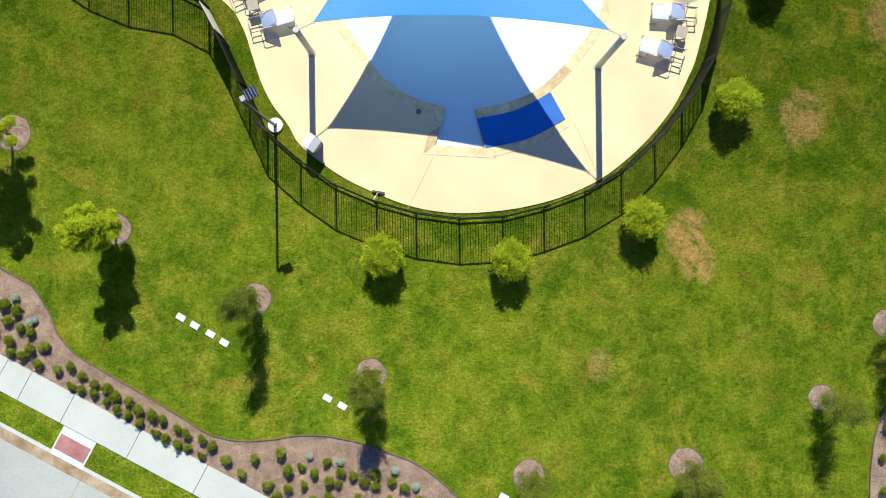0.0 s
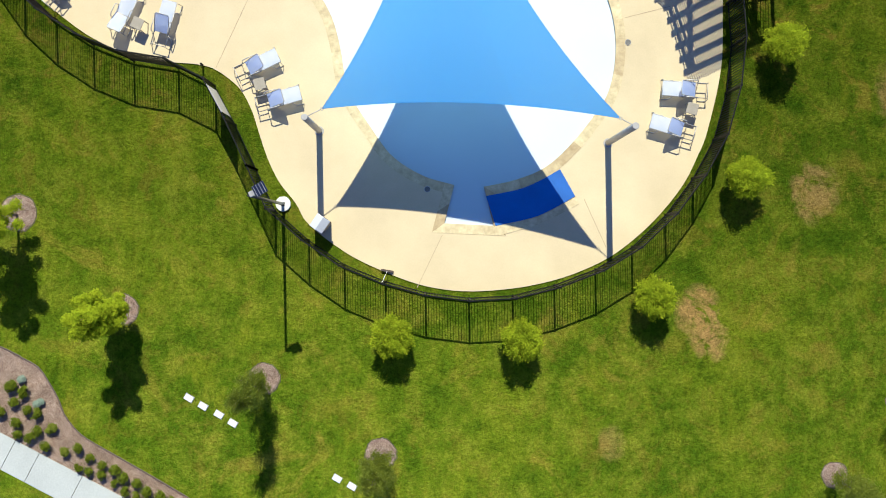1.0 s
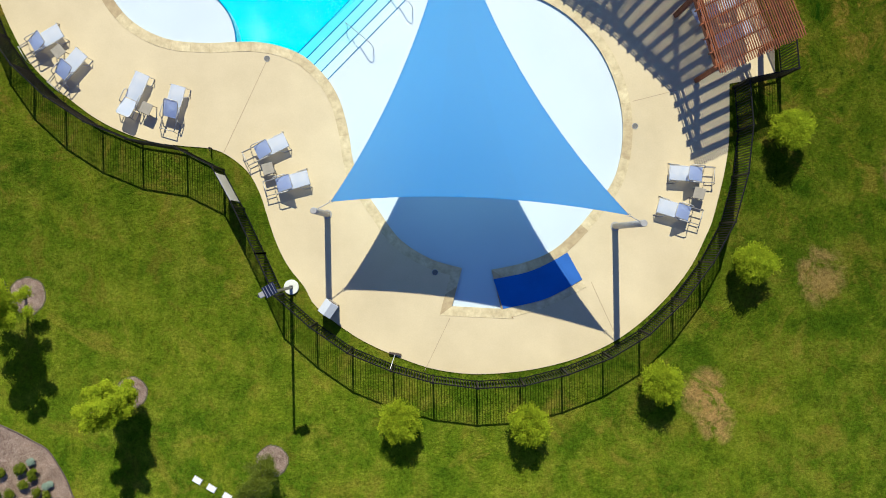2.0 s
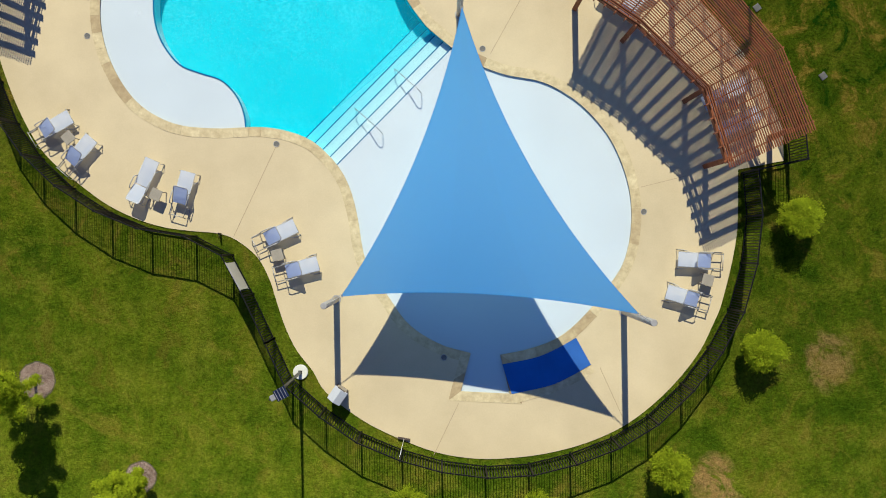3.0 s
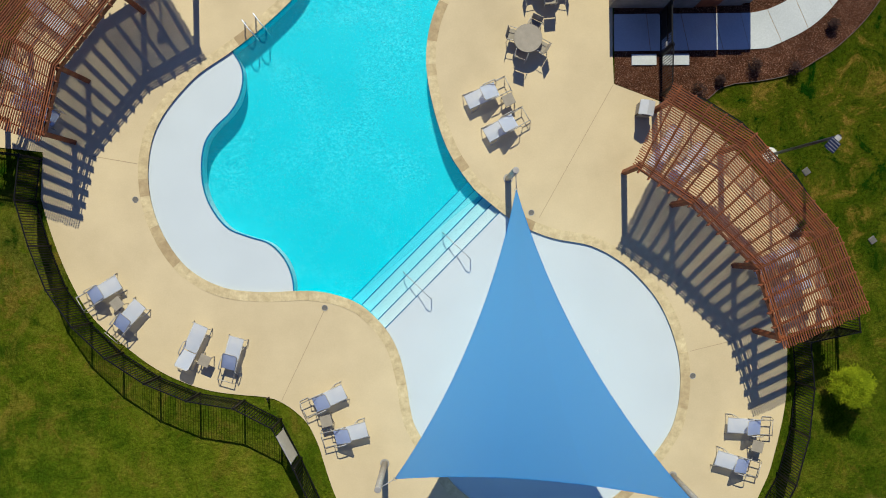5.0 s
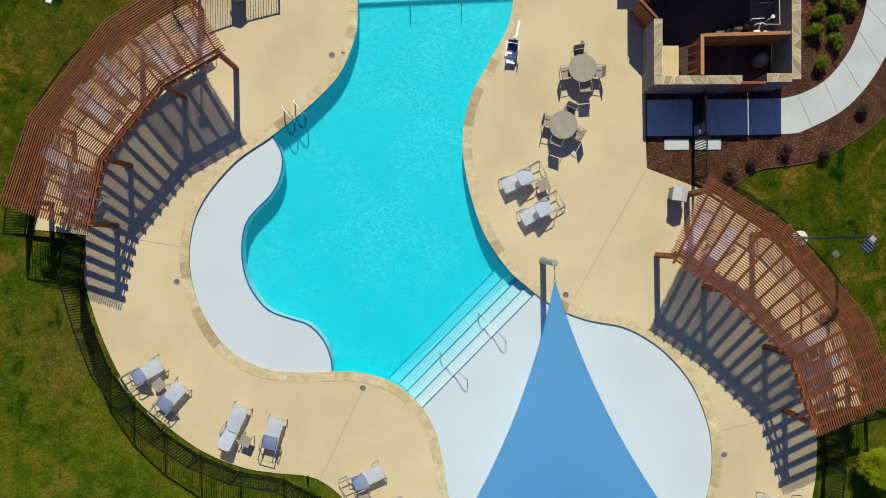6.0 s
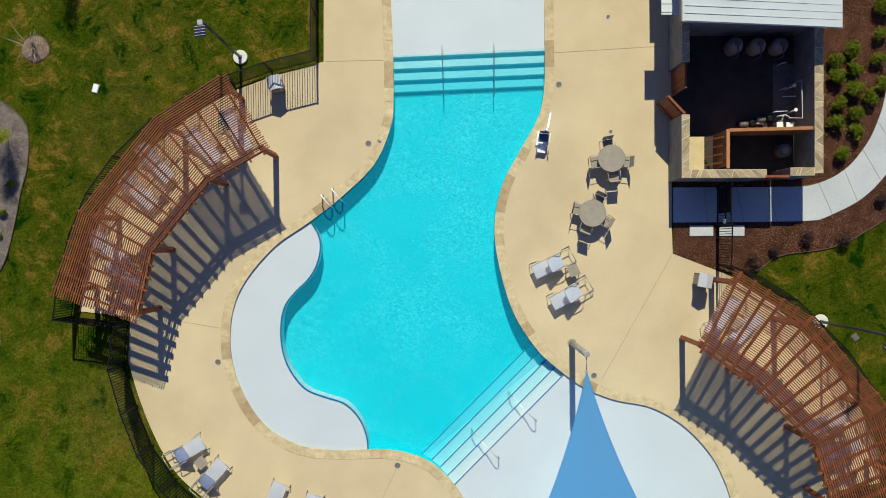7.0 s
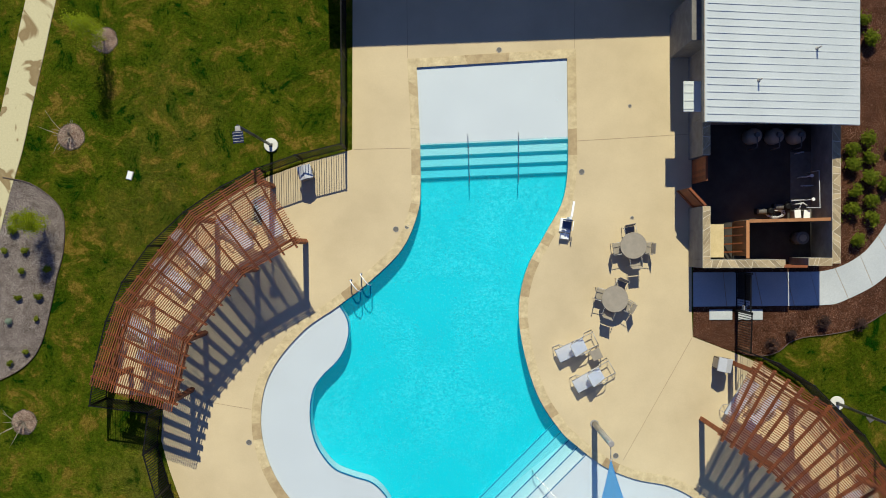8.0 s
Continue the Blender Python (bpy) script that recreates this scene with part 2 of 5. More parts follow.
MULCH = mulch_material("shredded_mulch", [(0.0, (0.15, 0.088, 0.058)), (0.5, (0.43, 0.29, 0.205)), (1.0, (0.76, 0.61, 0.49))], 1.6)
MULCH_GREY = mulch_material("weathered_mulch", [(0.0, (0.08, 0.058, 0.048)), (0.5, (0.29, 0.235, 0.20)), (1.0, (0.68, 0.60, 0.54))], 1.4)
BARK = mulch_material("dark_bark_mulch", [(0.0, (0.030, 0.011, 0.006)), (0.55, (0.130, 0.052, 0.026)), (0.88, (0.21, 0.095, 0.050)), (1.0, (0.60, 0.38, 0.25))], 1.2)
GREYSTEEL = surface("galvanised_steel", (0.30, 0.28, 0.26), (0.42, 0.40, 0.37), 0.5, 0.3, big=3, fine=30, amount=0.3, relief=0)
ROOFMETAL = surface("white_metal_roof", (0.50, 0.535, 0.53), (0.57, 0.605, 0.60), 0.45, 0.1, big=0.5, fine=12, amount=0.2, relief=0)
STONE = surface("flagstone", (0.33, 0.25, 0.135), (0.45, 0.36, 0.21), 0.85, big=2.5, fine=14, amount=0.6, relief=0.5, vary=0.35)
MORTAR = surface("pale_mortar", (0.60, 0.54, 0.40), (0.68, 0.61, 0.46), 0.9, big=3, fine=25, amount=0.4)
GREYWALL = surface("grey_stone_wall", (0.13, 0.12, 0.11), (0.21, 0.20, 0.18), 0.85, big=2, fine=18, amount=0.6, relief=0.4)
LEAF = surface("bright_leaves", (0.175, 0.225, 0.001), (0.40, 0.435, 0.002), 0.7, big=3, fine=9, amount=0.8, relief=0, spec=0.0)
LEAF_DARK = surface("shrub_leaves", (0.100, 0.135, 0.004), (0.225, 0.250, 0.012), 0.7, big=4, fine=20, amount=0.7, relief=0, spec=0.05)
LEAF_DUSTY = surface("dusty_leaves", (0.125, 0.155, 0.012), (0.25, 0.27, 0.027), 0.7, big=4, fine=20, amount=0.5, relief=0, spec=0.05)

for leaf, glow in ((LEAF, (0.70, 0.80, 0.02, 1)), (LEAF_DARK, (0.20, 0.26, 0.02, 1)), (LEAF_DUSTY, (0.30, 0.36, 0.03, 1))):
    nt = leaf.node_tree
    tl, ms = nt.nodes.new("ShaderNodeBsdfTranslucent"), nt.nodes.new("ShaderNodeMixShader")
    tl.inputs["Color"].default_value = glow
    ms.inputs[0].default_value = 0.4
    nt.links.new(nt.nodes["Principled BSDF"].outputs[0], ms.inputs[1])
    nt.links.new(tl.outputs[0], ms.inputs[2])
    nt.links.new(ms.outputs[0], nt.nodes["Material Output"].inputs["Surface"])


# ---- building helpers ----
def part(name, bm, material, parent=None, label=""):
    """Links a bmesh as one mesh object, under parent if there is one."""
    me = bpy.data.meshes.new(name)
    bm.to_mesh(me)
    bm.free()
    me.materials.append(material)
    ob = new(name, me)
    if parent:
        ob.parent = parent
    return tagged(ob, label)


def holder(name, x, y, z=0.0, turn=0.0, **tags):
    ob = new(name)
    ob.empty_display_size = 0.2
    ob.matrix_world = pose(x, y, z, 0, 0, turn)
    return tagged(ob, **tags)


def add_box(bm, size, m=Matrix(), bevel=0.0):
    r = bmesh.ops.create_cube(bm, size=1.0, matrix=m @ Matrix.Diagonal((*size, 1)))
    if bevel:
        es = list({e for v in r["verts"] for e in v.link_edges})
        bmesh.ops.bevel(bm, geom=es, offset=bevel, segments=1, affect="EDGES", profile=0.5)


def box(size, m=Matrix(), bevel=0.0):
    bm = bmesh.new()
    add_box(bm, size, m, bevel)
    return bm


def between(a, b, up=(0, 0, 1)):
    """The pose at the middle of a and b with x along them."""
    a, b = Vector(a), Vector(b)
    x = (b - a).normalized()
    u = Vector(up) if abs(x.dot(Vector(up))) < 0.98 else Vector((0, 1, 0))
    y = u.cross(x).normalized()
    z = x.cross(y)
    return Matrix.Translation((a + b) / 2) @ Matrix((x, y, z)).transposed().to_4x4(), (b - a).length


def add_bar(bm, a, b, w, h, bevel=0.0):
    m, n = between(a, b)
    add_box(bm, (n, w, h), m, bevel)


def bar(a, b, w, h, bevel=0.0):
    bm = bmesh.new()
    add_bar(bm, a, b, w, h, bevel)
    return bm


def add_tube(bm, pts, r, sides=8, closed=False):
    """A round tube along the points."""
    pts = [Vector(p) for p in pts]
    rings = []
    for i, p in enumerate(pts):
        a = pts[max(i - 1, 0)] if not closed else pts[i - 1]
        b = pts[min(i + 1, len(pts) - 1)] if not closed else pts[(i + 1) % len(pts)]
        d = (b - a).normalized()
        u = Vector((0, 0, 1)) if abs(d.z) < 0.9 else Vector((0, 1, 0))
        s = d.cross(u).normalized()
        t = s.cross(d)
        rr = r[i] if isinstance(r, (list, tuple)) else r
        rings.append([bm.verts.new(p + (s * math.cos(k * math.tau / sides) + t * math.sin(k * math.tau / sides)) * rr) for k in range(sides)])
    n = len(rings)
    for i in range(n if closed else n - 1):
        A, B = rings[i], rings[(i + 1) % n]
        for k in range(sides):
            f = bm.faces.new((A[k], A[(k + 1) % sides], B[(k + 1) % sides], B[k]))
            f.smooth = True
    if not closed:
        bm.faces.new(rings[0][::-1])
        bm.faces.new(rings[-1])


def tube(pts, r, sides=8, closed=False):
    bm = bmesh.new()
    add_tube(bm, pts, r, sides, closed)
    return bm


def spline(points, step=0.25, closed=False):
    """A smooth line through 2D points, in steps of about that length."""
    P = [Vector((x, y)) for x, y in points]
    n, out = len(P), []
    for i in range(n if closed else n - 1):
        p1, p2 = P[i], P[(i + 1) % n]
        p0 = P[i - 1] if closed or i else p1 * 2 - p2
        p3 = P[(i + 2) % n] if closed or i + 2 < n else p2 * 2 - p1
        k = max(1, round((p2 - p1).length / step))
        for j in range(k):
            t = j / k
            out.append(0.5 * (2 * p1 + (p2 - p0) * t + (2 * p0 - 5 * p1 + 4 * p2 - p3) * t * t + (3 * p1 - p0 - 3 * p2 + p3) * t ** 3))
    if not closed:
        out.append(P[-1])
    return [(p.x, p.y) for p in out]


def offset(loop, d):
    """A closed loop moved outwards (counter-clockwise loops) by d."""
    out, n = [], len(loop)
    for i in range(n):
        a, p, b = Vector(loop[i - 1]), Vector(loop[i]), Vector(loop[(i + 1) % n])
        e, f = (p - a).normalized(), (b - p).normalized()
        n1, n2 = Vector((e.y, -e.x)), Vector((f.y, -f.x))
        m = (n1 + n2).normalized()
        q = p + m * d / max(m.dot(n1), 0.6)
        out.append((q.x, q.y))
    return out


def area(loop):
    return sum(a[0] * b[1] - b[0] * a[1] for a, b in zip(loop, loop[1:] + loop[:1])) / 2


def slab(loops, top, bottom=None):
    """A sheet bounded by the first loop, with the other loops as holes; with sides down to bottom if it is given."""
    bm = bmesh.new()
    edges, rings = [], []
    for loop in loops:
        vs = [bm.verts.new((x, y, top)) for x, y in loop]
        rings.append(vs)
        edges += [bm.edges.new((vs[i - 1], vs[i])) for i in range(len(vs))]
    bmesh.ops.triangle_fill(bm, edges=edges, use_beauty=True, use_dissolve=False, normal=(0, 0, 1))
    for f in bm.faces:
        if f.normal.z < 0:
            f.normal_flip()
    if bottom is not None:
        for vs in rings:
            low = [bm.verts.new((v.co.x, v.co.y, bottom)) for v in vs]
            for i in range(len(vs)):
                bm.faces.new((vs[i - 1], vs[i], low[i], low[i - 1]))
        bmesh.ops.recalc_face_normals(bm, faces=bm.faces)
    return bm


# ---- the plan of pool and deck ----
POOL_WEST = [(-8.07, 32.08), (-8.07, 30.3), (-8.17, 29.2), (-8.87, 27.56), (-10.3, 26.12), (-11.74, 25.0), (-13.35, 23.85), (-14.78, 22.0), (-15.2, 20.0), (-14.84, 18.02), (-13.79, 16.27),
             (-12.3, 15.32), (-10.6, 15.06), (-8.3, 15.08), (-6.68, 14.64), (-5.74, 13.88), (-5.16, 13.1), (-4.83, 12.3), (-4.58, 11.2), (-4.45, 10.3), (-4.2, 9.4), (-3.37, 8.09), (-2.5, 6.9), (-1.23, 6.08), (0.03, 5.70)]
POOL_EAST = [(1.31, 5.62), (2.53, 5.87), (3.78, 6.37), (4.93, 7.38), (6.2, 9.0), (6.62, 10.06), (6.77, 11.25), (6.69, 12.42), (6.36, 13.59), (5.81, 14.71), (4.97, 15.72), (4.09, 16.43), (3.0, 16.97), (1.46, 17.28), (0.05, 17.88),
             (-1.26, 18.89), (-1.88, 19.51), (-2.79, 20.93), (-3.41, 22.85), (-3.66, 24.74), (-3.34, 26.52), (-2.5, 28.14), (-1.75, 29.5), (-1.49, 30.8), (-1.46, 32.36)]
POOL = [(-8.22, 35.60)] + spline(POOL_WEST) + [(-0.39, 4.12), (1.70, 4.00)] + spline(POOL_EAST) + [(-1.50, 36.00)]
COPING_W = 0.36
COPED = offset(POOL, COPING_W)
SHELF = [(-11.72, 25.1), (-11.34, 24.46), (-11.25, 23.85), (-11.42, 23.11), (-11.79, 22.50), (-12.41, 21.89), (-12.83, 21.27), (-12.98, 20.41), (-12.91, 19.43), (-12.59, 18.57), (-11.93, 17.75), (-11.07, 17.38), (-10.21, 17.09), (-9.60, 16.47), (-9.28, 15.73), (-9.19, 14.98)]
DECK_SOUTH = [(-19.60, 19.0), (-19.2, 17.6), (-18.65, 16.12), (-18.0, 14.81), (-17.3, 13.85), (-16.16, 12.87), (-15.0, 12.0), (-13.83, 11.4), (-12.66, 11.02), (-11.5, 10.85), (-10.33, 10.73), (-9.6, 10.45), (-8.75, 9.75), (-8.25, 8.83), (-7.98, 7.97), (-7.60, 6.82), (-7.13, 5.86), (-6.47, 5.00),
              (-5.93, 4.12), (-4.36, 2.92), (-2.79, 2.14), (-1.24, 1.58), (0.33, 1.34), (1.9, 1.38), (3.45, 1.60), (5.02, 2.04), (6.6, 2.80), (8.14, 4.05), (9.41, 5.55), (10.11, 6.88), (10.52, 7.95), (11.08, 10.5), (11.16, 13.25)]
DECK_EAST = [(13.05, 13.6), (13.0, 14.9), (12.2, 16.8), (11.2, 18.35), (9.9, 19.9), (8.4, 21.4), (7.0, 22.4), (5.95, 22.85), (4.05, 23.58)]
DECK_WEST = [(-11.07, 31.94), (-13.3, 31.3), (-14.8, 30.75), (-16.4, 29.9), (-17.8, 28.85), (-19.25, 27.45), (-20.4, 25.95), (-21.05, 24.4), (-21.5, 22.6), (-21.7, 21.15), (-19.5, 20.9)]
DECK_LINE = spline(DECK_SOUTH) + DECK_EAST + [(4.0, 24.8), (4.05, 45.0), (-11.0, 45.0)] + DECK_WEST

# ---- ground, deck and pool ----
far = 700.0
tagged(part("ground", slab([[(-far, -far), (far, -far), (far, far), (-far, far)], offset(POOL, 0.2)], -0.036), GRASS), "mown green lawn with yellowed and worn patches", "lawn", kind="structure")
deck = tagged(part("deck", slab([DECK_LINE, COPED], 0.0, -0.12), DECK), "tan broom-finished concrete pool deck", "deck", kind="structure")


def pool_basin():
    basin = tagged(part("pool", slab([offset(POOL, 0.12)], -1.07), AQUA), "free-form swimming pool with turquoise of the water put into the plaster", "pool", kind="structure")
    fall = lambda y: 0.026 * (y - 15.0)  # the floor rises gently to the north
    for v in basin.data.vertices:
        v.co.z += fall(v.co.y)
    bm = bmesh.new()
    P = POOL
    for i in range(len(P)):
        a, b = P[i - 1], P[i]
        bm.faces.new([bm.verts.new(v) for v in ((*a, -0.03), (*b, -0.03), (*b, -1.08), (*a, -1.08))])
    bmesh.ops.remove_doubles(bm, verts=bm.verts, dist=0.001)
    bmesh.ops.recalc_face_normals(bm, faces=bm.faces)
    part("pool_wall", bm, AQUA, basin)
    curve = spline(SHELF, 0.2)
    west = [(-9.2, 14.8), (-12.5, 14.6), (-15.6, 17.2), (-15.7, 22.0), (-13.6, 24.6), (-12.0, 25.3)]
    part("tanning_shelf", slab([curve + west], -0.085, -1.06), PLASTER, basin, "white plaster tanning shelf under shallow water")
    edge = bmesh.new()
    for a, b in zip(curve, curve[1:]):
        add_bar(edge, (*a, -0.075), (*b, -0.075), 0.055, 0.03)
    part("shelf_edge", edge, TILE_BLUE, basin, "dark blue tile edge")
    # steps down from the wading pool in the south-east
    p, q = Vector((-5.42, 13.6)), Vector((-0.68, 18.36))
    d = (q - p).normalized()
    n = Vector((-d.y, d.x))
    p, q = p - d * 0.6, q + d * 0.5
    part("wading_floor", slab([[tuple(q), (2.0, 19.0), (8.2, 16.0), (8.2, 8.0), (3.0, 2.5), (-2.0, 2.5), (-5.2, 8.0), (-6.2, 12.5), tuple(p)]], -0.08, -1.06), PLASTER, basin, "white plaster floor of the wading pool")
    tread = 0.46
    for k in range(5):
        a, b = p + n * tread * k, q + n * tread * k
        c, e = q + n * tread * (k + 1), p + n * tread * (k + 1)
        z = -0.08 - 0.17 * k
        if k < 4:
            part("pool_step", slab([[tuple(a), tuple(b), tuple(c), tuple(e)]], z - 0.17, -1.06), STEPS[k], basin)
        part("step_tile", bar((*(a - n * 0.02), z + 0.004), (*(b - n * 0.02), z + 0.004), 0.04, 0.012), TILE_BLUE, basin)
    # steps down from the shallow ledge in the north
    a, b = Vector((-8.5, 32.08)), Vector((-1.1, 32.385))
    part("north_ledge", slab([[tuple(a), tuple(b), (-1.2, 36.3), (-8.6, 36.0)]], -0.085, -1.06), PLASTER, basin, "white plaster ledge under shallow water")
    s = Vector((0.0, -0.478))
    for k in range(4):
        c, e = a + s * k, b + s * k
        z = -0.085 - 0.135 * k
        if k < 3:
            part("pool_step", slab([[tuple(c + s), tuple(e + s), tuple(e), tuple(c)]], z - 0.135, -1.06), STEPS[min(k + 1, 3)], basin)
        part("step_tile", bar((*(c - s * 0.05), z + 0.004), (*(e - s * 0.05), z + 0.004), 0.035, 0.01), TILE_TEAL, basin)
    # waterline tile
    tile = bmesh.new()
    for i in range(len(P)):
        add_bar(tile, (*P[i - 1], -0.045), (*P[i], -0.045), 0.02, 0.06)
    part("waterline_tile", tile, TILE_GREY, basin, "narrow band of grey-green tile")
    water = tagged(part("water", slab([offset(POOL, 0.05)], -0.04), WATER), "clear rippled pool water", "water", kind="structure")
    water.visible_shadow = False
    west, east = spline(POOL_WEST, 0.2), spline(POOL_EAST, 0.2)
    deep = [(-8.07, 32.2)] + [v for v in west if 25.1 < v[1] < 31.9] + curve + [v for v in west if -9.1 < v[0] < -6.75 and v[1] < 15.3] + [v for v in east if 18.9 < v[1] < 32.2] + [(-1.46, 32.5)]
    # added sheets: painted ripple light near the floor, a flat one lifting underwater shade
    body = part("ripple_light_sheet", slab([deep], -1.02), RIPPLE_LIGHT, water, "added sheet of turquoise scattered light in the deep pool")
    for v in body.data.vertices:
        v.co.z += fall(v.co.y)
    body.visible_shadow = False
    upper = part("shade_lift_sheet", slab([deep], -0.06), HAZE, water, "added sheet of turquoise scattered light in the deep pool")
    upper.visible_shadow = False


pool_basin()
mat_loop = spline([(1.36, 5.25), (2.72, 5.52), (3.6, 5.88), (4.42, 6.33)], 0.2) + spline([(5.03, 5.22), (4.2, 4.75), (3.31, 4.36), (1.75, 4.02)], 0.2)
tagged(part("safety_mat", slab([mat_loop], 0.03, -0.05), MAT_BLUE), "dark blue rubber safety surface beside the wading pool", "mat")


# ---- shade sail ----
def shade_sail():
    A, B, C = Vector((-4.86, 8.32, 3.45)), Vector((5.92, 7.70, 4.66)), Vector((-0.30, 19.02, 3.45))
    G = (A + B + C) / 3
    def mid(a, b, pull):
        m = (a + b) / 2
        return m + (G - m).normalized() * pull
    Mab, Mbc, Mca = mid(A, B, 0.8), mid(B, C, 1.5), mid(C, A, 1.2)
    top = holder("shade_sail", 0, 0, label="blue triangular fabric shade sail stretched between three posts", category="shade sail")
    def cloth(s, w):
        u, v = (1 - w) * (1 - s), (1 - w) * s
        return A * u * u + B * v * v + C * w * w + 2 * (Mab * u * v + Mbc * v * w + Mca * w * u)
    for s0, s1 in ((0.0, 0.36), (0.36, 0.66), (0.66, 1.0)):
        bm, rows = bmesh.new(), []
        for j in range(33):
            w = min(j / 32, 0.9985)
            rows.append([bm.verts.new(cloth(s0 + (s1 - s0) * i / 12, w)) for i in range(13)])
        for p, q in zip(rows, rows[1:]):
            for i in range(12):
                f = bm.faces.new((p[i], p[i + 1], q[i + 1], q[i]))
                f.smooth = True
        if sum(f.normal.z for f in bm.faces) < 0:
            bmesh.ops.reverse_faces(bm, faces=bm.faces)
        bm.normal_update()
        if bm.faces[:][0].normal.z < 0:
            bmesh.ops.reverse_faces(bm, faces=bm.faces)
        part("fabric_panel", bm, SAIL, top)
    def edge_line(a, m, b):
        return [a * (1 - t) ** 2 + m * 2 * t * (1 - t) + b * t * t for t in (k / 24 for k in range(25))]
    for a, m, b in ((A, Mab, B), (B, Mbc, C), (C, Mca, A)):
        part("hem", tube(edge_line(a, m, b), 0.010, 6), SAIL, top)
    for c, (px, py, ph) in zip((A, B, C), ((-5.48, 7.98, 3.70), (6.40, 7.40, 4.92), (-0.33, 19.72, 3.70))):
        post = holder("shade_post", px, py, label="grey round steel post holding the shade sail", category="post", group="shade sail posts")
        part("pole", tube([(0, 0, -0.1), (0, 0, ph - 0.02), (0, 0, ph)], [0.125, 0.125, 0.11], 20), GREYSTEEL, post)
        part("base_plate", tube([(0, 0, 0), (0, 0, 0.03)], 0.19, 20), GREYSTEEL, post)
        hook = Vector((px, py, ph - 0.12))
        d = (c - hook).normalized()
        part("turnbuckle", tube([hook + d * 0.10 - Vector((px, py, 0)), c - d * 0.05 - Vector((px, py, 0))], 0.018, 6), GREYSTEEL, post)
        ring = [c + d * 0.0 + Vector((math.cos(k * math.tau / 10), math.sin(k * math.tau / 10), 0)) * 0.06 for k in range(10)]
        part("corner_ring", tube(ring, 0.012, 5, True), GREYSTEEL, top)


shade_sail()


# ---- pergolas ----
def pergola(inner, outer, label):
    """Three bays between two bent lines: posts, beams along both lines, radial rafters, and close slats along the bays."""
    ZB, ZR, ZS = 2.76, 3.02, 3.166
    cx, cy = inner[0]
    top = holder("pergola", cx, cy, label=label, category="pergola", group="pergolas")
    loc = lambda p, z: Vector((p[0] - cx, p[1] - cy, z))
    I, O = [Vector(p) for p in inner], [Vector(p) for p in outer]
    lerp = lambda a, b, t: a + (b - a) * t
    for k in range(4):
        for a, b, s in ((I, O, 0.03), (O, I, 0.10)):
            p = lerp(a[k], b[k], s)
            part("post", box((0.19, 0.19, ZB + 0.13), Matrix.Translation(loc(p, ZB / 2 + 0.065)) @ pose(0, 0, 0, 0, 0, math.degrees(math.atan2(*(O[k] - I[k]).yx))), 0.012), CEDAR, top)
    for k in range(3):
        for s in (0.03, 0.90):
            a, b = lerp(I[k], O[k], s), lerp(I[k + 1], O[k + 1], s)
            e = (b - a).normalized() * 0.12
            for side in (-0.11, 0.11):
                n = Vector((-e.y, e.x)).normalized() * side
                part("beam", bar(loc(a - e + n, ZB), loc(b + e + n, ZB), 0.05, 0.26), CEDAR, top)
        count = max(4, round((lerp(I[k], O[k], 0.5) - lerp(I[k + 1], O[k + 1], 0.5)).length / 0.62))
        for j in range(count + (k == 2)):
            u = j / count
            a, b = lerp(I[k], I[k + 1], u), lerp(O[k], O[k + 1], u)
            d = (b - a).normalized()
            part("rafter", bar(loc(a - d * 0.22, ZR), loc(b + d * 0.16, ZR), 0.05, 0.24), CEDAR, top)
        n = round((lerp(I[k], I[k + 1], 0.5) - lerp(O[k], O[k + 1], 0.5)).length / 0.088)
        for j in range(n + 1):
            s = -0.02 + 1.04 * j / n
            a, b = lerp(I[k], O[k], s), lerp(I[k + 1], O[k + 1], s)
            d = (b - a).normalized()
            # the outer ends reach past the last rafters
            a = a - d * (random.uniform(0.30, 0.36) if k == 0 else random.uniform(-0.015, 0.03))
            b = b + d * (random.uniform(0.30, 0.36) if k == 2 else random.uniform(-0.015, 0.03))
            w = random.uniform(-0.008, 0.008)
            part("slat", bar(loc(a, ZS + w / 2), loc(b, ZS + w / 2), 0.036, 0.05), CEDAR, top)
    return top


pergola([(4.40, 19.85), (6.34, 18.52), (8.87, 16.04), (9.70, 13.35)], [(5.86, 22.76), (8.66, 21.0), (11.64, 17.49), (12.75, 14.71)], "red-brown cedar pergola of three bays with a slatted roof")
pergola([(-13.1, 27.78), (-15.24, 26.58), (-17.52, 23.77), (-18.1, 21.27)], [(-14.75, 30.6), (-17.28, 29.0), (-20.23, 25.32), (-21.25, 22.33)], "red-brown cedar pergola of three bays with a slatted roof")


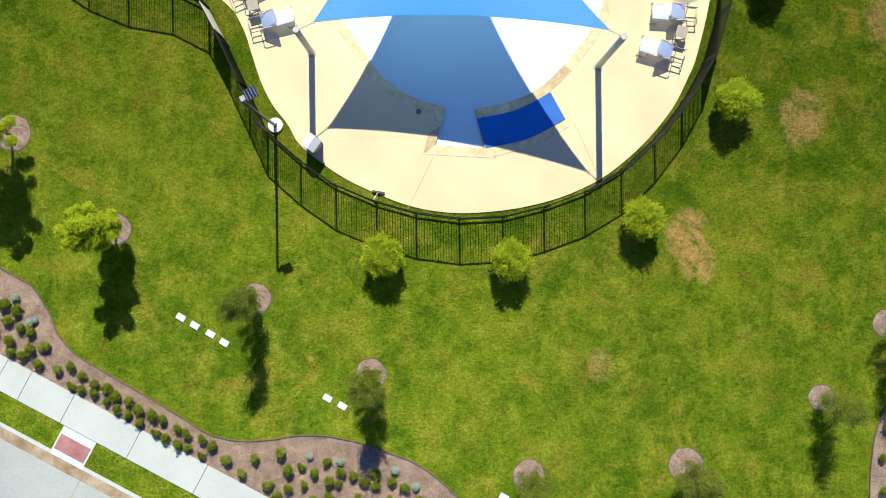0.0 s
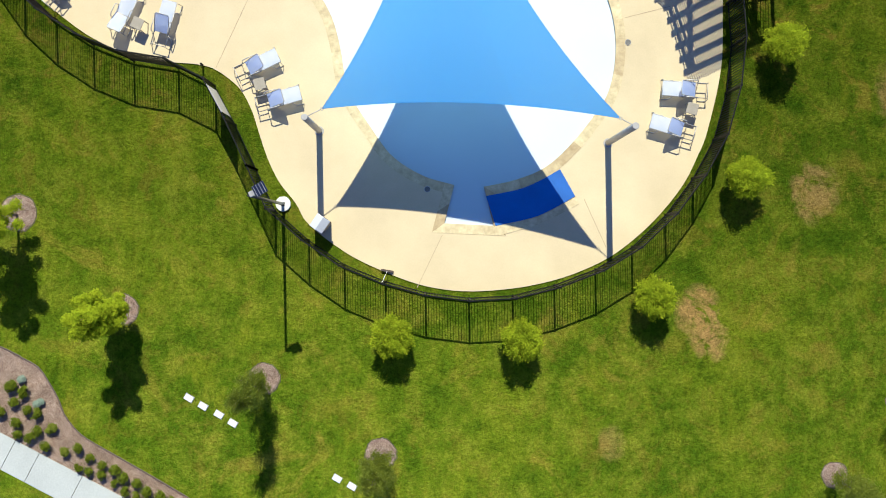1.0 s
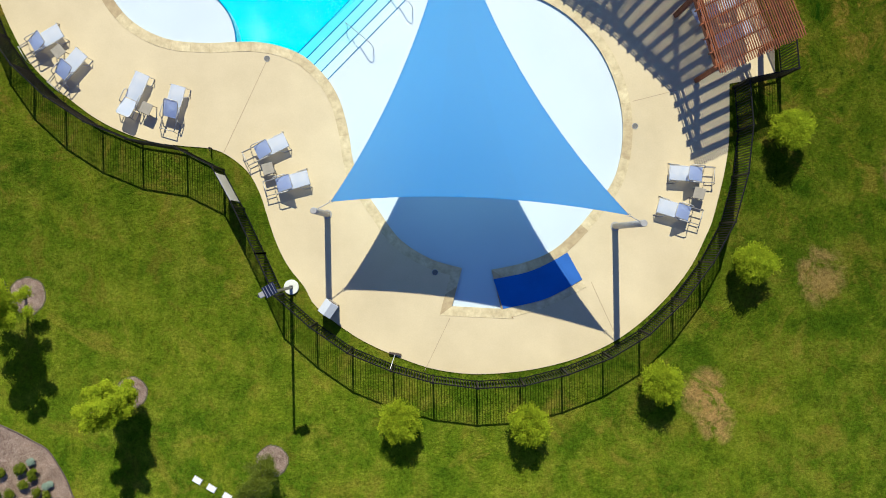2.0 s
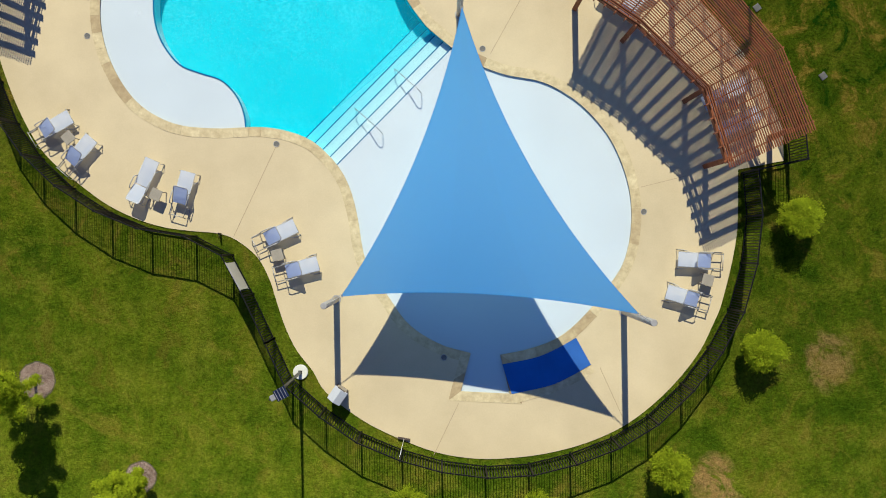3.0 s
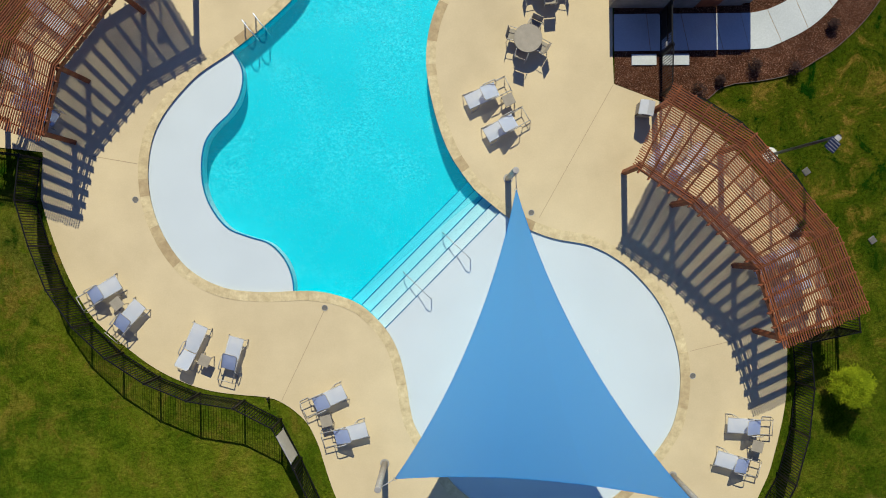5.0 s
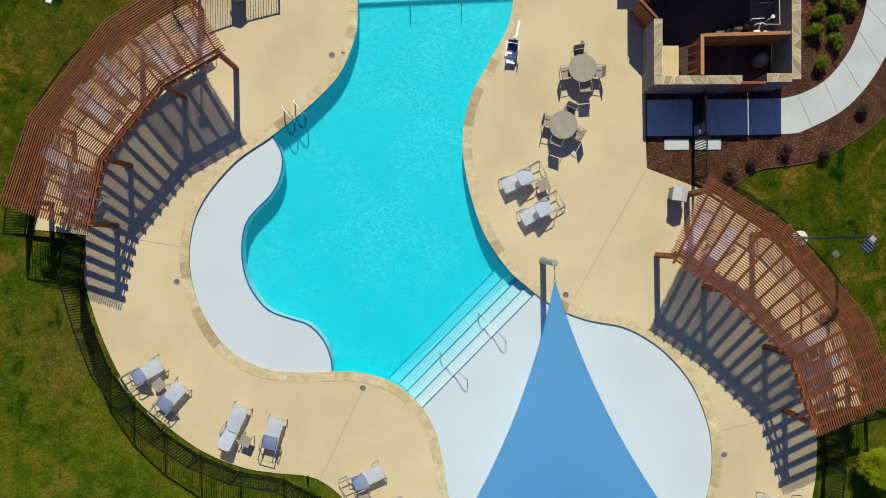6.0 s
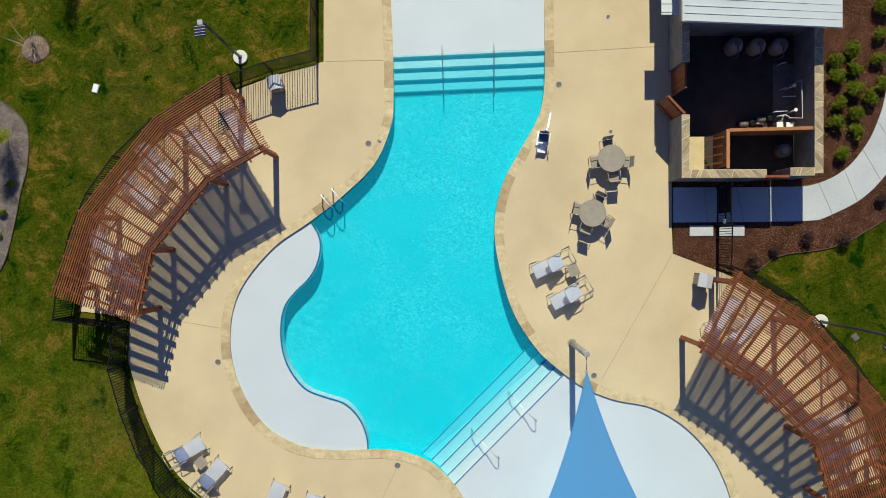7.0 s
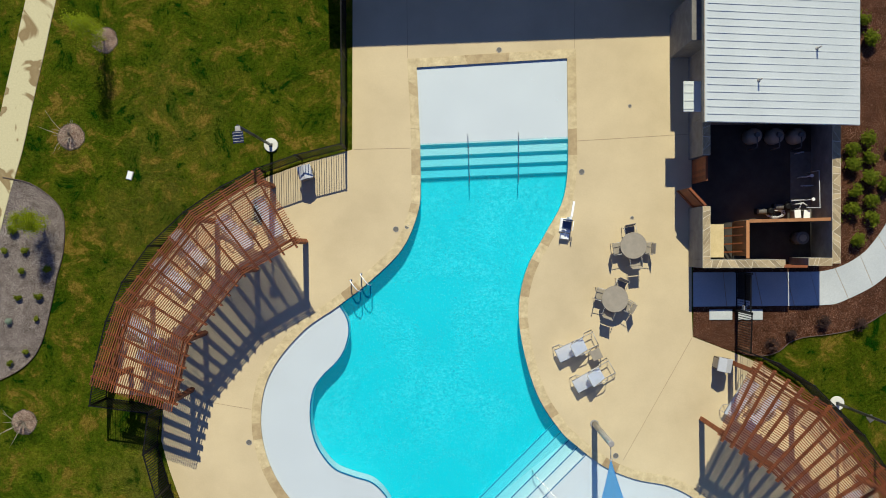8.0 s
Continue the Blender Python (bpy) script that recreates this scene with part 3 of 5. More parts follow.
# ---- fence ----
FENCE_A = [(6.0, 24.75), (5.95, 23.1), (7.2, 22.62), (8.66, 21.69), (9.75, 20.6), (10.75, 19.6), (11.62, 18.3), (12.46, 16.9), (13.1, 15.3), (13.25, 13.5), (11.32, 13.1), (11.46, 11.3), (11.25, 9.4), (10.73, 7.5),
           (9.87, 5.92), (8.74, 4.42), (7.36, 3.11), (5.85, 2.2), (4.15, 1.56), (2.43, 1.14), (0.63, 1.05), (-1.16, 1.29), (-2.81, 1.76), (-4.49, 2.47), (-5.95, 3.49), (-7.32, 4.72)]
FENCE_B = [(-8.07, 6.4), (-8.92, 8.24), (-9.75, 9.84), (-11.26, 10.62), (-13.09, 10.93), (-14.74, 11.62), (-16.25, 12.61), (-17.55, 13.85), (-18.55, 15.3), (-19.22, 17.03), (-19.75, 18.85), (-19.55, 20.6),
           (-22.0, 20.93), (-21.79, 22.6), (-21.3, 24.49), (-20.6, 26.15), (-19.5, 27.68), (-18.0, 29.1), (-16.46, 30.16), (-14.94, 30.93), (-13.3, 31.5), (-11.35, 31.98), (-11.33, 33.9), (-11.33, 35.9), (-11.33, 37.9), (-11.33, 39.9)]


def fence(points, height=1.83):
    top = holder("fence", *points[0], label="black powder-coated steel picket fence round the pool deck", category="fence")
    x0, y0 = points[0]
    for x, y in points:
        part("fence_post", box((0.085, 0.085, height + 0.05), Matrix.Translation((x - x0, y - y0, height / 2)), 0.006), BLACK, top)
    spots = []
    for a, b in zip(points, points[1:]):
        a, b = Vector(a) - Vector((x0, y0)), Vector(b) - Vector((x0, y0))
        for z in (0.14, height):
            part("rail", bar((*a, z), (*b, z), 0.045, 0.045), BLACK, top)
        n = max(2, round((b - a).length / 0.112))
        spots += [a + (b - a) * j / n for j in range(1, n)]
    # the southern pickets singly, the farther ones joined
    spots.sort(key=lambda p: p.y)
    first = part("picket", box((0.030, 0.030, height - 0.06), Matrix.Translation((0, 0, height / 2 + 0.03))), BLACK, top)
    first.location = (*spots[0], 0)
    for p in spots[1:300]:
        ob = new("picket", first.data)
        ob.parent = top
        ob.location = (*p, 0)
    bm = bmesh.new()
    for p in spots[300:]:
        add_box(bm, (0.030, 0.030, height - 0.06), Matrix.Translation((*p, height / 2 + 0.03)))
    tagged(part("picket_rest", bm, BLACK, top), kind="stuff")


fence(FENCE_A + FENCE_B[:1])
fence(FENCE_B)


# ---- light and wood materials of the furniture and the planting ----
SLING = surface("white_sling_fabric", (0.66, 0.73, 0.88), (0.74, 0.80, 0.93), 0.8, big=3, fine=60, amount=0.2, relief=0.1)
SLING_BLUE = surface("periwinkle_sling_fabric", (0.42, 0.50, 0.76), (0.47, 0.55, 0.82), 0.8, big=3, fine=60, amount=0.2, relief=0.1)
for cloth in (SLING, SLING_BLUE):
    nt = cloth.node_tree
    p, out = nt.nodes["Principled BSDF"], nt.nodes["Material Output"]
    tl, ms = nt.nodes.new("ShaderNodeBsdfTranslucent"), nt.nodes.new("ShaderNodeMixShader")
    tl.inputs["Color"].default_value = (0.74, 0.75, 0.80, 1) if cloth is SLING else (0.60, 0.66, 0.84, 1)
    ms.inputs[0].default_value = 0.5
    nt.links.new(p.outputs[0], ms.inputs[1])
    nt.links.new(tl.outputs[0], ms.inputs[2])
    weave, mw = nt.nodes.new("ShaderNodeBsdfTransparent"), nt.nodes.new("ShaderNodeMixShader")
    mw.inputs[0].default_value = 0.30  # open mesh weave
    nt.links.new(ms.outputs[0], mw.inputs[1])
    nt.links.new(weave.outputs[0], mw.inputs[2])
    nt.links.new(mw.outputs[0], out.inputs["Surface"])
ALU = surface("painted_aluminium", (0.36, 0.34, 0.31), (0.44, 0.42, 0.38), 0.45, 0.2, big=4, fine=30, amount=0.2, relief=0)
TAUPE = surface("taupe_composite", (0.25, 0.22, 0.17), (0.32, 0.28, 0.22), 0.7, big=3, fine=40, amount=0.35, relief=0.1)
CHROME = surface("polished_steel", (0.40, 0.41, 0.42), (0.48, 0.48, 0.48), 0.32, 1.0, big=4, fine=30, amount=0.1, relief=0)
WHITE = surface("white_paint", (0.74, 0.75, 0.75), (0.80, 0.81, 0.81), 0.5, big=3, fine=30, amount=0.15, relief=0)
PVC = surface("grey_white_plastic", (0.42, 0.43, 0.44), (0.52, 0.53, 0.54), 0.5, big=3, fine=30, amount=0.3, relief=0)
POLE = surface("dark_bronze_pole", (0.035, 0.036, 0.038), (0.055, 0.056, 0.058), 0.35, 0.4, big=3, fine=30, amount=0.3, relief=0)
CREAM = surface("cream_footing", (0.56, 0.55, 0.49), (0.64, 0.63, 0.56), 0.8, big=4, fine=25, amount=0.3, relief=0.1)
HOOD = surface("hood_plastic", (0.42, 0.43, 0.46), (0.48, 0.49, 0.52), 0.6, big=3, fine=30, amount=0.2, relief=0)
BROWN = surface("dark_brown_panel", (0.055, 0.038, 0.028), (0.085, 0.060, 0.045), 0.7, big=3, fine=20, amount=0.4)
# the roof's shade on the yard floor is put into this base colour
DARKFLOOR = surface("shaded_yard_floor", (0.030, 0.026, 0.022), (0.055, 0.048, 0.040), 0.95, big=1.5, fine=30, amount=0.8, relief=0.6)
PANEL = surface("solar_cells", (0.012, 0.016, 0.040), (0.020, 0.026, 0.060), 0.2, big=6, fine=30, amount=0.2, relief=0)
DRAIN = surface("grey_drain_cover", (0.10, 0.095, 0.085), (0.15, 0.14, 0.125), 0.7, big=6, fine=40, amount=0.4)
JOINT = surface("joint_filler", (0.33, 0.25, 0.155), (0.39, 0.30, 0.185), 0.9, big=2, fine=20, amount=0.5)
TRUNK = surface("tree_bark", (0.085, 0.060, 0.042), (0.16, 0.12, 0.085), 0.9, big=5, fine=30, amount=0.6, relief=0.6)
TWIG = surface("pale_twig", (0.30, 0.25, 0.18), (0.40, 0.34, 0.25), 0.9, big=5, fine=30, amount=0.4)
EDGING = surface("rusty_steel_edging", (0.090, 0.062, 0.045), (0.135, 0.095, 0.070), 0.8, big=4, fine=20, amount=0.5)
RED = surface("red_tactile_paving", (0.22, 0.085, 0.085), (0.32, 0.16, 0.15), 0.85, big=2, fine=30, amount=0.4)
GUTTER = surface("muddy_gutter", (0.16, 0.095, 0.035), (0.40, 0.34, 0.24), 0.8, big=0.9, fine=9, amount=0.7)
def stained_material():
    m, nt, p = blank("mud_stained_concrete", 0.9)
    stain, grain = noise_tex(nt, 0.55, 3, 0.45, distort=0.8), noise_tex(nt, 14, 4, 0.7)
    c = mix(nt, (0.50, 0.45, 0.26), (0.19, 0.125, 0.045), ramp(nt, stain, [(0.55, (0, 0, 0)), (0.575, (0.9, 0.9, 0.9)), (0.7, (0.6, 0.6, 0.6))]))
    c = mix(nt, c, ramp(nt, grain, [(0.25, (0.35, 0.35, 0.35)), (0.75, (0.65, 0.65, 0.65))]), 0.4, "OVERLAY")
    nt.links.new(c, p.inputs["Base Color"])
    return m


DIRTY = stained_material()
NEWWOOD = surface("new_timber", (0.30, 0.13, 0.04), (0.42, 0.19, 0.065), 0.75, big=3, fine=25, amount=0.5, relief=0.2, vary=0.25)
LITFLOOR = surface("lit_floor_tan", (0.50, 0.40, 0.20), (0.60, 0.49, 0.27), 0.8, big=2, fine=16, amount=0.4)
BOARD = surface("weathered_cream_board", (0.36, 0.33, 0.26), (0.44, 0.41, 0.33), 0.7, big=2, fine=18, amount=0.4)
NAVY = surface("navy_plastic", (0.05, 0.075, 0.14), (0.07, 0.10, 0.18), 0.5, big=4, fine=30, amount=0.3)
LEAF_BROWN = surface("withered_leaves", (0.030, 0.018, 0.016), (0.075, 0.045, 0.036), 0.8, big=4, fine=20, amount=0.5, relief=0, spec=0.1)
LEAF_PALE = surface("silver_leaves", (0.18, 0.24, 0.17), (0.27, 0.33, 0.25), 0.7, big=4, fine=20, amount=0.5, relief=0)

# ---- coping stones ----
def coping(loop, width, lift=0.009, inward=0.025):
    """Flagstones of uneven length round a loop that is run through clockwise or not."""
    top = tagged(part("coping", slab([offset(loop, width), loop], -0.012), MORTAR), "sandstone flag coping round the pool edge", "coping", kind="structure")
    inner, outer = offset(loop, -inward), offset(loop, width + 0.012)
    run, n, i = [0.0], len(loop), 0
    for k in range(n):
        run.append(run[-1] + (Vector(loop[(k + 1) % n]) - Vector(loop[k])).length)
    def at(line, s):
        s = min(max(s, 0), run[-1] - 1e-6)
        k = next(j for j in range(n) if run[j + 1] > s)
        f = (s - run[k]) / max(run[k + 1] - run[k], 1e-9)
        return Vector(line[k]).lerp(Vector(line[(k + 1) % n]), f)
    # stones end at the sharp corners
    corners = [run[k] for k in range(1, n) if (Vector(loop[k]) - Vector(loop[k - 1])).angle(Vector(loop[(k + 1) % n]) - Vector(loop[k])) > 0.6] + [run[-1]]
    s, rnd = 0.0, random.Random(5)
    while s < run[-1] - 0.05:
        e = min(s + rnd.uniform(0.45, 1.15), next(c for c in corners if c > s + 1e-4))
        bm, up = bmesh.new(), lift + rnd.uniform(-0.003, 0.003)
        cuts = [s + 0.0015 + (e - s - 0.003) * j / 3 for j in range(4)]
        rows = []
        for c in cuts:
            a, b = at(inner, c), at(outer, c)
            b = b + (b - a).normalized() * rnd.uniform(-0.004, 0.012)
            rows.append([bm.verts.new((*a, up + 0.0012 * len(rows))), bm.verts.new((*b, up + 0.0012 * len(rows))), bm.verts.new((*b, -0.02)), bm.verts.new((*a, -0.05))])
        for p, q in zip(rows, rows[1:]):
            for j in range(4):
                bm.faces.new((p[j], p[(j + 1) % 4], q[(j + 1) % 4], q[j]))
        bm.faces.new(rows[0][::-1])
        bm.faces.new(rows[-1])
        bmesh.ops.recalc_face_normals(bm, faces=bm.faces)
        part("coping_stone", bm, COPING, top)
        s = e
    return top


edge = coping(POOL, COPING_W)
mat_edge = spline([(1.73, 4.02), (3.31, 4.34), (4.2, 4.73), (5.03, 5.18)], 0.3)
tagged(part("mat_coping", slab([mat_edge + [(5.18, 4.90), (4.3, 4.42), (3.4, 4.02), (2.2, 3.70), (1.74, 3.61)]], 0.016, -0.02), COPING), "sandstone coping along the blue safety surface", "coping", kind="structure")

# control joints and drains of the deck
for k, (a, b) in enumerate((((-7.9, 14.4), (-9.72, 10.6)), ((-0.45, 3.65), (-1.5, 1.5)), ((4.02, 23.55), (0.95, 18.1)), ((7.15, 12.55), (9.0, 13.0)), ((-15.6, 20.4), (-17.6, 20.75)), ((-11.0, 31.95), (-8.5, 32.0)),
                            ((5.4, 5.1), (6.3, 3.1)), ((-1.1, 32.3), (4.0, 32.6)), ((-8.6, 36.0), (-8.7, 44.9)), ((-1.2, 36.3), (-1.1, 44.9)))):
    tagged(part("control_joint", bar((*a, 0.001), (*b, 0.001), 0.022, 0.008), JOINT), "narrow filled control joint in the concrete deck", "joint", kind="structure")
for x, y, r in ((-7.92, 14.42, 0.12), (-15.70, 18.93, 0.12), (7.25, 11.53, 0.12), (0.62, 18.30, 0.12), (-1.05, 5.55, 0.12), (-0.88, 30.93, 0.12), (-9.14, 28.40, 0.12), (-8.65, 28.5, 0.09), (-4.54, 36.35, 0.11), (1.26, 33.85, 0.07), (1.36, 28.88, 0.07)):
    d = holder("drain", x, y, label="round grey drain cover set in the deck", category="drain", group="deck drains")
    part("cover", tube([(0, 0, 0.0), (0, 0, 0.012)], [r, r * 0.97], 20), DRAIN, d)
    part("rim", tube([(math.cos(k * math.tau / 20) * r, math.sin(k * math.tau / 20) * r, 0.008) for k in range(20)], 0.012, 5, True), GREYSTEEL, d)


# ---- loungers, tables, chairs ----
def sling(p, q, w, sag, m=None):
    """A tight strip of cloth between two bars."""
    bm, rows = bmesh.new(), []
    for i in range(7):
        u = i / 6
        rows.append([bm.verts.new((p[0] + (q[0] - p[0]) * u, w * (v / 4 - 0.5), p[1] + (q[1] - p[1]) * u - sag * math.sin(math.pi * v / 4) * math.sin(math.pi * u))) for v in range(5)])
    for a, b in zip(rows, rows[1:]):
        for v in range(4):
            bm.faces.new((a[v], b[v], b[v + 1], a[v + 1]))
    bmesh.ops.recalc_face_normals(bm, faces=bm.faces)
    bmesh.ops.solidify(bm, geom=bm.faces[:], thickness=0.008)
    return bm


def lounger(x, y, turn, raised, label, cloth=None):
    ob = holder("sun_lounger", x, y, 0, turn, label=label, category="sun lounger", group="sun loungers")
    for sy in (-1, 1):
        part("side_rail", tube([(-0.93, 0.30 * sy, 0.30), (0.93, 0.30 * sy, 0.33)], 0.019, 6), ALU, ob)
        # each pair of legs is one bent tube that stands clear of the cloth
        part("front_leg", tube([(0.90, 0.30 * sy, 0.33), (0.90, 0.37 * sy, 0.30), (0.92, 0.40 * sy, 0.02), (0.62, 0.39 * sy, 0.02), (0.52, 0.34 * sy, 0.30), (0.50, 0.30 * sy, 0.325)], 0.017, 6), ALU, ob)
        part("back_leg", tube([(-0.45, 0.30 * sy, 0.31), (-0.52, 0.36 * sy, 0.28), (-0.60, 0.38 * sy, 0.02), (-0.96, 0.38 * sy, 0.02), (-0.95, 0.33 * sy, 0.28), (-0.90, 0.30 * sy, 0.31)], 0.017, 6), ALU, ob)
        part("armrest", tube([(0.10, 0.31 * sy, 0.33), (0.06, 0.34 * sy, 0.52), (-0.02, 0.345 * sy, 0.555), (-0.36, 0.345 * sy, 0.56), (-0.46, 0.335 * sy, 0.52), (-0.50, 0.31 * sy, 0.32)], 0.02, 6), ALU, ob)
    for cx, cz in ((0.925, 0.33), (-0.06, 0.30), (-0.925, 0.30)):
        part("crossbar", tube([(cx, -0.30, cz), (cx, 0.30, cz)], 0.017, 6), ALU, ob)
    ang, hx = (radians(153), -0.42) if raised else (radians(16), -0.22)
    part("seat_sling", sling((hx + 0.01, 0.335), (0.925, 0.352), 0.575, 0.0), SLING, ob)
    p = lambda u: (hx - u * math.cos(ang), 0.36 + u * math.sin(ang))
    part("backrest_sling", sling(p(0.02), p(0.74), 0.56, 0.0), cloth or SLING, ob, "periwinkle blue backrest folded forward" if cloth else "white backrest")
    f = p(0.76)
    part("backrest_frame", tube([(hx, -0.295, 0.335), (*p(0.70)[:1], -0.295, p(0.70)[1]), (f[0], -0.25, f[1]), (f[0], 0.25, f[1]), (*p(0.70)[:1], 0.295, p(0.70)[1]), (hx, 0.295, 0.335)], 0.017, 6), ALU, ob)
    if raised:
        g = p(0.42)
        for sy in (-1, 1):
            part("strut", tube([(g[0], 0.28 * sy, g[1]), (g[0] + 0.16, 0.30 * sy, 0.33)], 0.012, 5), ALU, ob)
    ob.scale.z = 1.15
    return ob


UP = [(-11.71, 12.36, 74), (-7.93, 10.64, 25), (-7.08, 9.25, 15), (9.48, 9.51, 176), (8.97, 7.98, 163), (-17.06, 15.09, 30), (-16.0, 13.96, 49)]
DOWN = [(-13.29, 12.91, 66)]
WHITE_UP = [(-1.18, 23.17, -155), (-0.43, 21.87, -151)]
SHADED = [(-16.16, 28.23, -47), (-18.21, 27.52, -49), (-18.98, 26.32, -44), (-14.75, 28.9, -61), (-20.2, 23.85, -40), (-19.55, 22.6, -30), (6.95, 20.25, -131), (6.05, 20.9, -122), (10.45, 16.3, -154), (10.95, 15.1, -154)]
first = lounger(*UP[0], True, "aluminium sun lounger with white seat and blue backrest folded forward", SLING_BLUE)
for p in UP[1:]:
    copy_thing(first, pose(p[0], p[1], 0, 0, 0, p[2]))
first = lounger(*DOWN[0], False, "aluminium sun lounger with a flat white sling on the deck")
for p in DOWN[1:]:
    copy_thing(first, pose(p[0], p[1], 0, 0, 0, p[2]))
white = lounger(*WHITE_UP[0], True, "aluminium sun lounger with white seat and white backrest folded forward")
copy_thing(white, pose(WHITE_UP[1][0], WHITE_UP[1][1], 0, 0, 0, WHITE_UP[1][2]))
for p in SHADED:
    tagged(copy_thing(first, pose(p[0], p[1], 0, 0, 0, p[2])), "aluminium sun lounger with a white sling under a pergola")


def side_table(x, y, turn):
    ob = holder("side_table", x, y, 0, turn, label="small square taupe side table between loungers", category="side table", group="side tables")
    part("tabletop", box((0.46, 0.46, 0.03), Matrix.Translation((0, 0, 0.48)), 0.008), TAUPE, ob)
    for sx in (-1, 1):
        for sy in (-1, 1):
            part("leg", bar((0.19 * sx, 0.19 * sy, 0.47), (0.21 * sx, 0.21 * sy, 0.0), 0.03, 0.03), TAUPE, ob)
    return ob


TABLES = [(-12.76, 12.33, 66), (-16.31, 14.67, 40), (-7.82, 9.84, 15), (9.74, 8.71, -15), (-0.33, 22.87, 25), (-15.6, 28.6, 40), (-18.09, 26.38, 45), (-19.16, 23.11, 50), (6.63, 20.58, 50), (10.81, 15.86, 25)]
first = side_table(*TABLES[0])
for x, y, a in TABLES[1:]:
    copy_thing(first, pose(x, y, 0, 0, 0, a))


def round_table(x, y):
    ob = holder("round_table", x, y, label="low round taupe table on a pedestal", category="table", group="dining tables")
    part("tabletop", tube([(0, 0, 0.66), (0, 0, 0.695), (0, 0, 0.70)], [0.56, 0.57, 0.56], 40), TAUPE, ob)
    part("rim", tube([(math.cos(k * math.tau / 40) * 0.565, math.sin(k * math.tau / 40) * 0.565, 0.685) for k in range(40)], 0.018, 6, True), TAUPE, ob)
    part("pedestal", tube([(0, 0, 0.02), (0, 0, 0.66)], 0.06, 12), TAUPE, ob)
    for k in range(4):
        a = k * math.tau / 4 + 0.5
        part("foot", bar((0, 0, 0.03), (0.36 * math.cos(a), 0.36 * math.sin(a), 0.03), 0.06, 0.05), TAUPE, ob)
    return ob


def dining_chair(x, y, turn):
    """Faces along its own +x."""
    ob = holder("dining_chair", x, y, 0, turn, label="taupe sling dining chair at a round table", category="chair", group="dining chairs")
    part("seat", box((0.46, 0.46, 0.025), Matrix.Translation((0.0, 0, 0.43)), 0.008), TAUPE, ob)
    part("backrest", box((0.025, 0.46, 0.44), Matrix.Translation((-0.29, 0, 0.68)) @ pose(0, 0, 0, 0, -12, 0), 0.008), TAUPE, ob)
    for sx, sy in ((-1, -1), (-1, 1), (1, -1), (1, 1)):
        part("leg", tube([(0.20 * sx, 0.23 * sy, 0.44), (0.24 * sx, 0.24 * sy, 0)], 0.014, 6), ALU, ob)
    for sy in (-1, 1):
        part("armrest", tube([(0.20, 0.25 * sy, 0.43), (0.18, 0.26 * sy, 0.64), (-0.28, 0.26 * sy, 0.66)], 0.014, 6), ALU, ob)
    return ob


round_table(1.26, 27.65)
copy_thing(bpy.data.objects["round_table"], pose(0.45, 25.32, 0, 0, 0, 30))
CHAIRS = [(1.16, 28.25, -80), (0.66, 27.53, 10), (1.84, 27.55, 175), (1.38, 26.98, 95), (0.72, 25.88, -115), (-0.10, 25.50, -15), (0.98, 25.04, 150), (0.22, 24.78, 70)]
first = dining_chair(*CHAIRS[0])
for x, y, a in CHAIRS[1:]:
    copy_thing(first, pose(x, y, 0, 0, 0, a))


def litter_bin(x, y, turn):
    ob = holder("litter_bin", x, y, 0, turn, label="brown litter bin with a white gabled hood on the deck", category="litter bin", group="litter bins")
    part("body", box((0.52, 0.52, 0.80), Matrix.Translation((0, 0, 0.40)), 0.02), BROWN, ob)
    for k in range(4):
        a = k * math.pi / 2
        part("side_panel", box((0.012, 0.42, 0.66), pose(0, 0, 0, 0, 0, math.degrees(a)) @ Matrix.Translation((0.262, 0, 0.40)), 0.003), TAUPE, ob)
    bm = bmesh.new()
    w, lo, mid, hi = 0.30, 0.80, 0.90, 1.06
    ends = [[bm.verts.new((x, y, z)) for y, z in ((-w, lo), (w, lo), (w, mid), (0.0, hi), (-w, mid))] for x in (-w, w)]
    bm.faces.new(ends[0])
    bm.faces.new(ends[1][::-1])
    for k in range(5):
        bm.faces.new((ends[0][k], ends[1][k], ends[1][(k + 1) % 5], ends[0][(k + 1) % 5]))
    bmesh.ops.recalc_face_normals(bm, faces=bm.faces)
    bmesh.ops.bevel(bm, geom=bm.edges[:], offset=0.012, segments=2, affect="EDGES", profile=0.5)
    hood = part("hood", bm, HOOD, ob, "white gabled hood")
    for sx in (-1, 1):
        part("slot", box((0.012, 0.34, 0.16), Matrix.Translation((0.305 * sx, 0, 0.89)), 0.004), BROWN, hood)
    return ob


first = litter_bin(-5.36, 4.15, 55)
for x, y, a in ((5.19, 22.45, 80), (-13.03, 30.86, 105)):
    copy_thing(first, pose(x, y, 0, 0, 0, a))


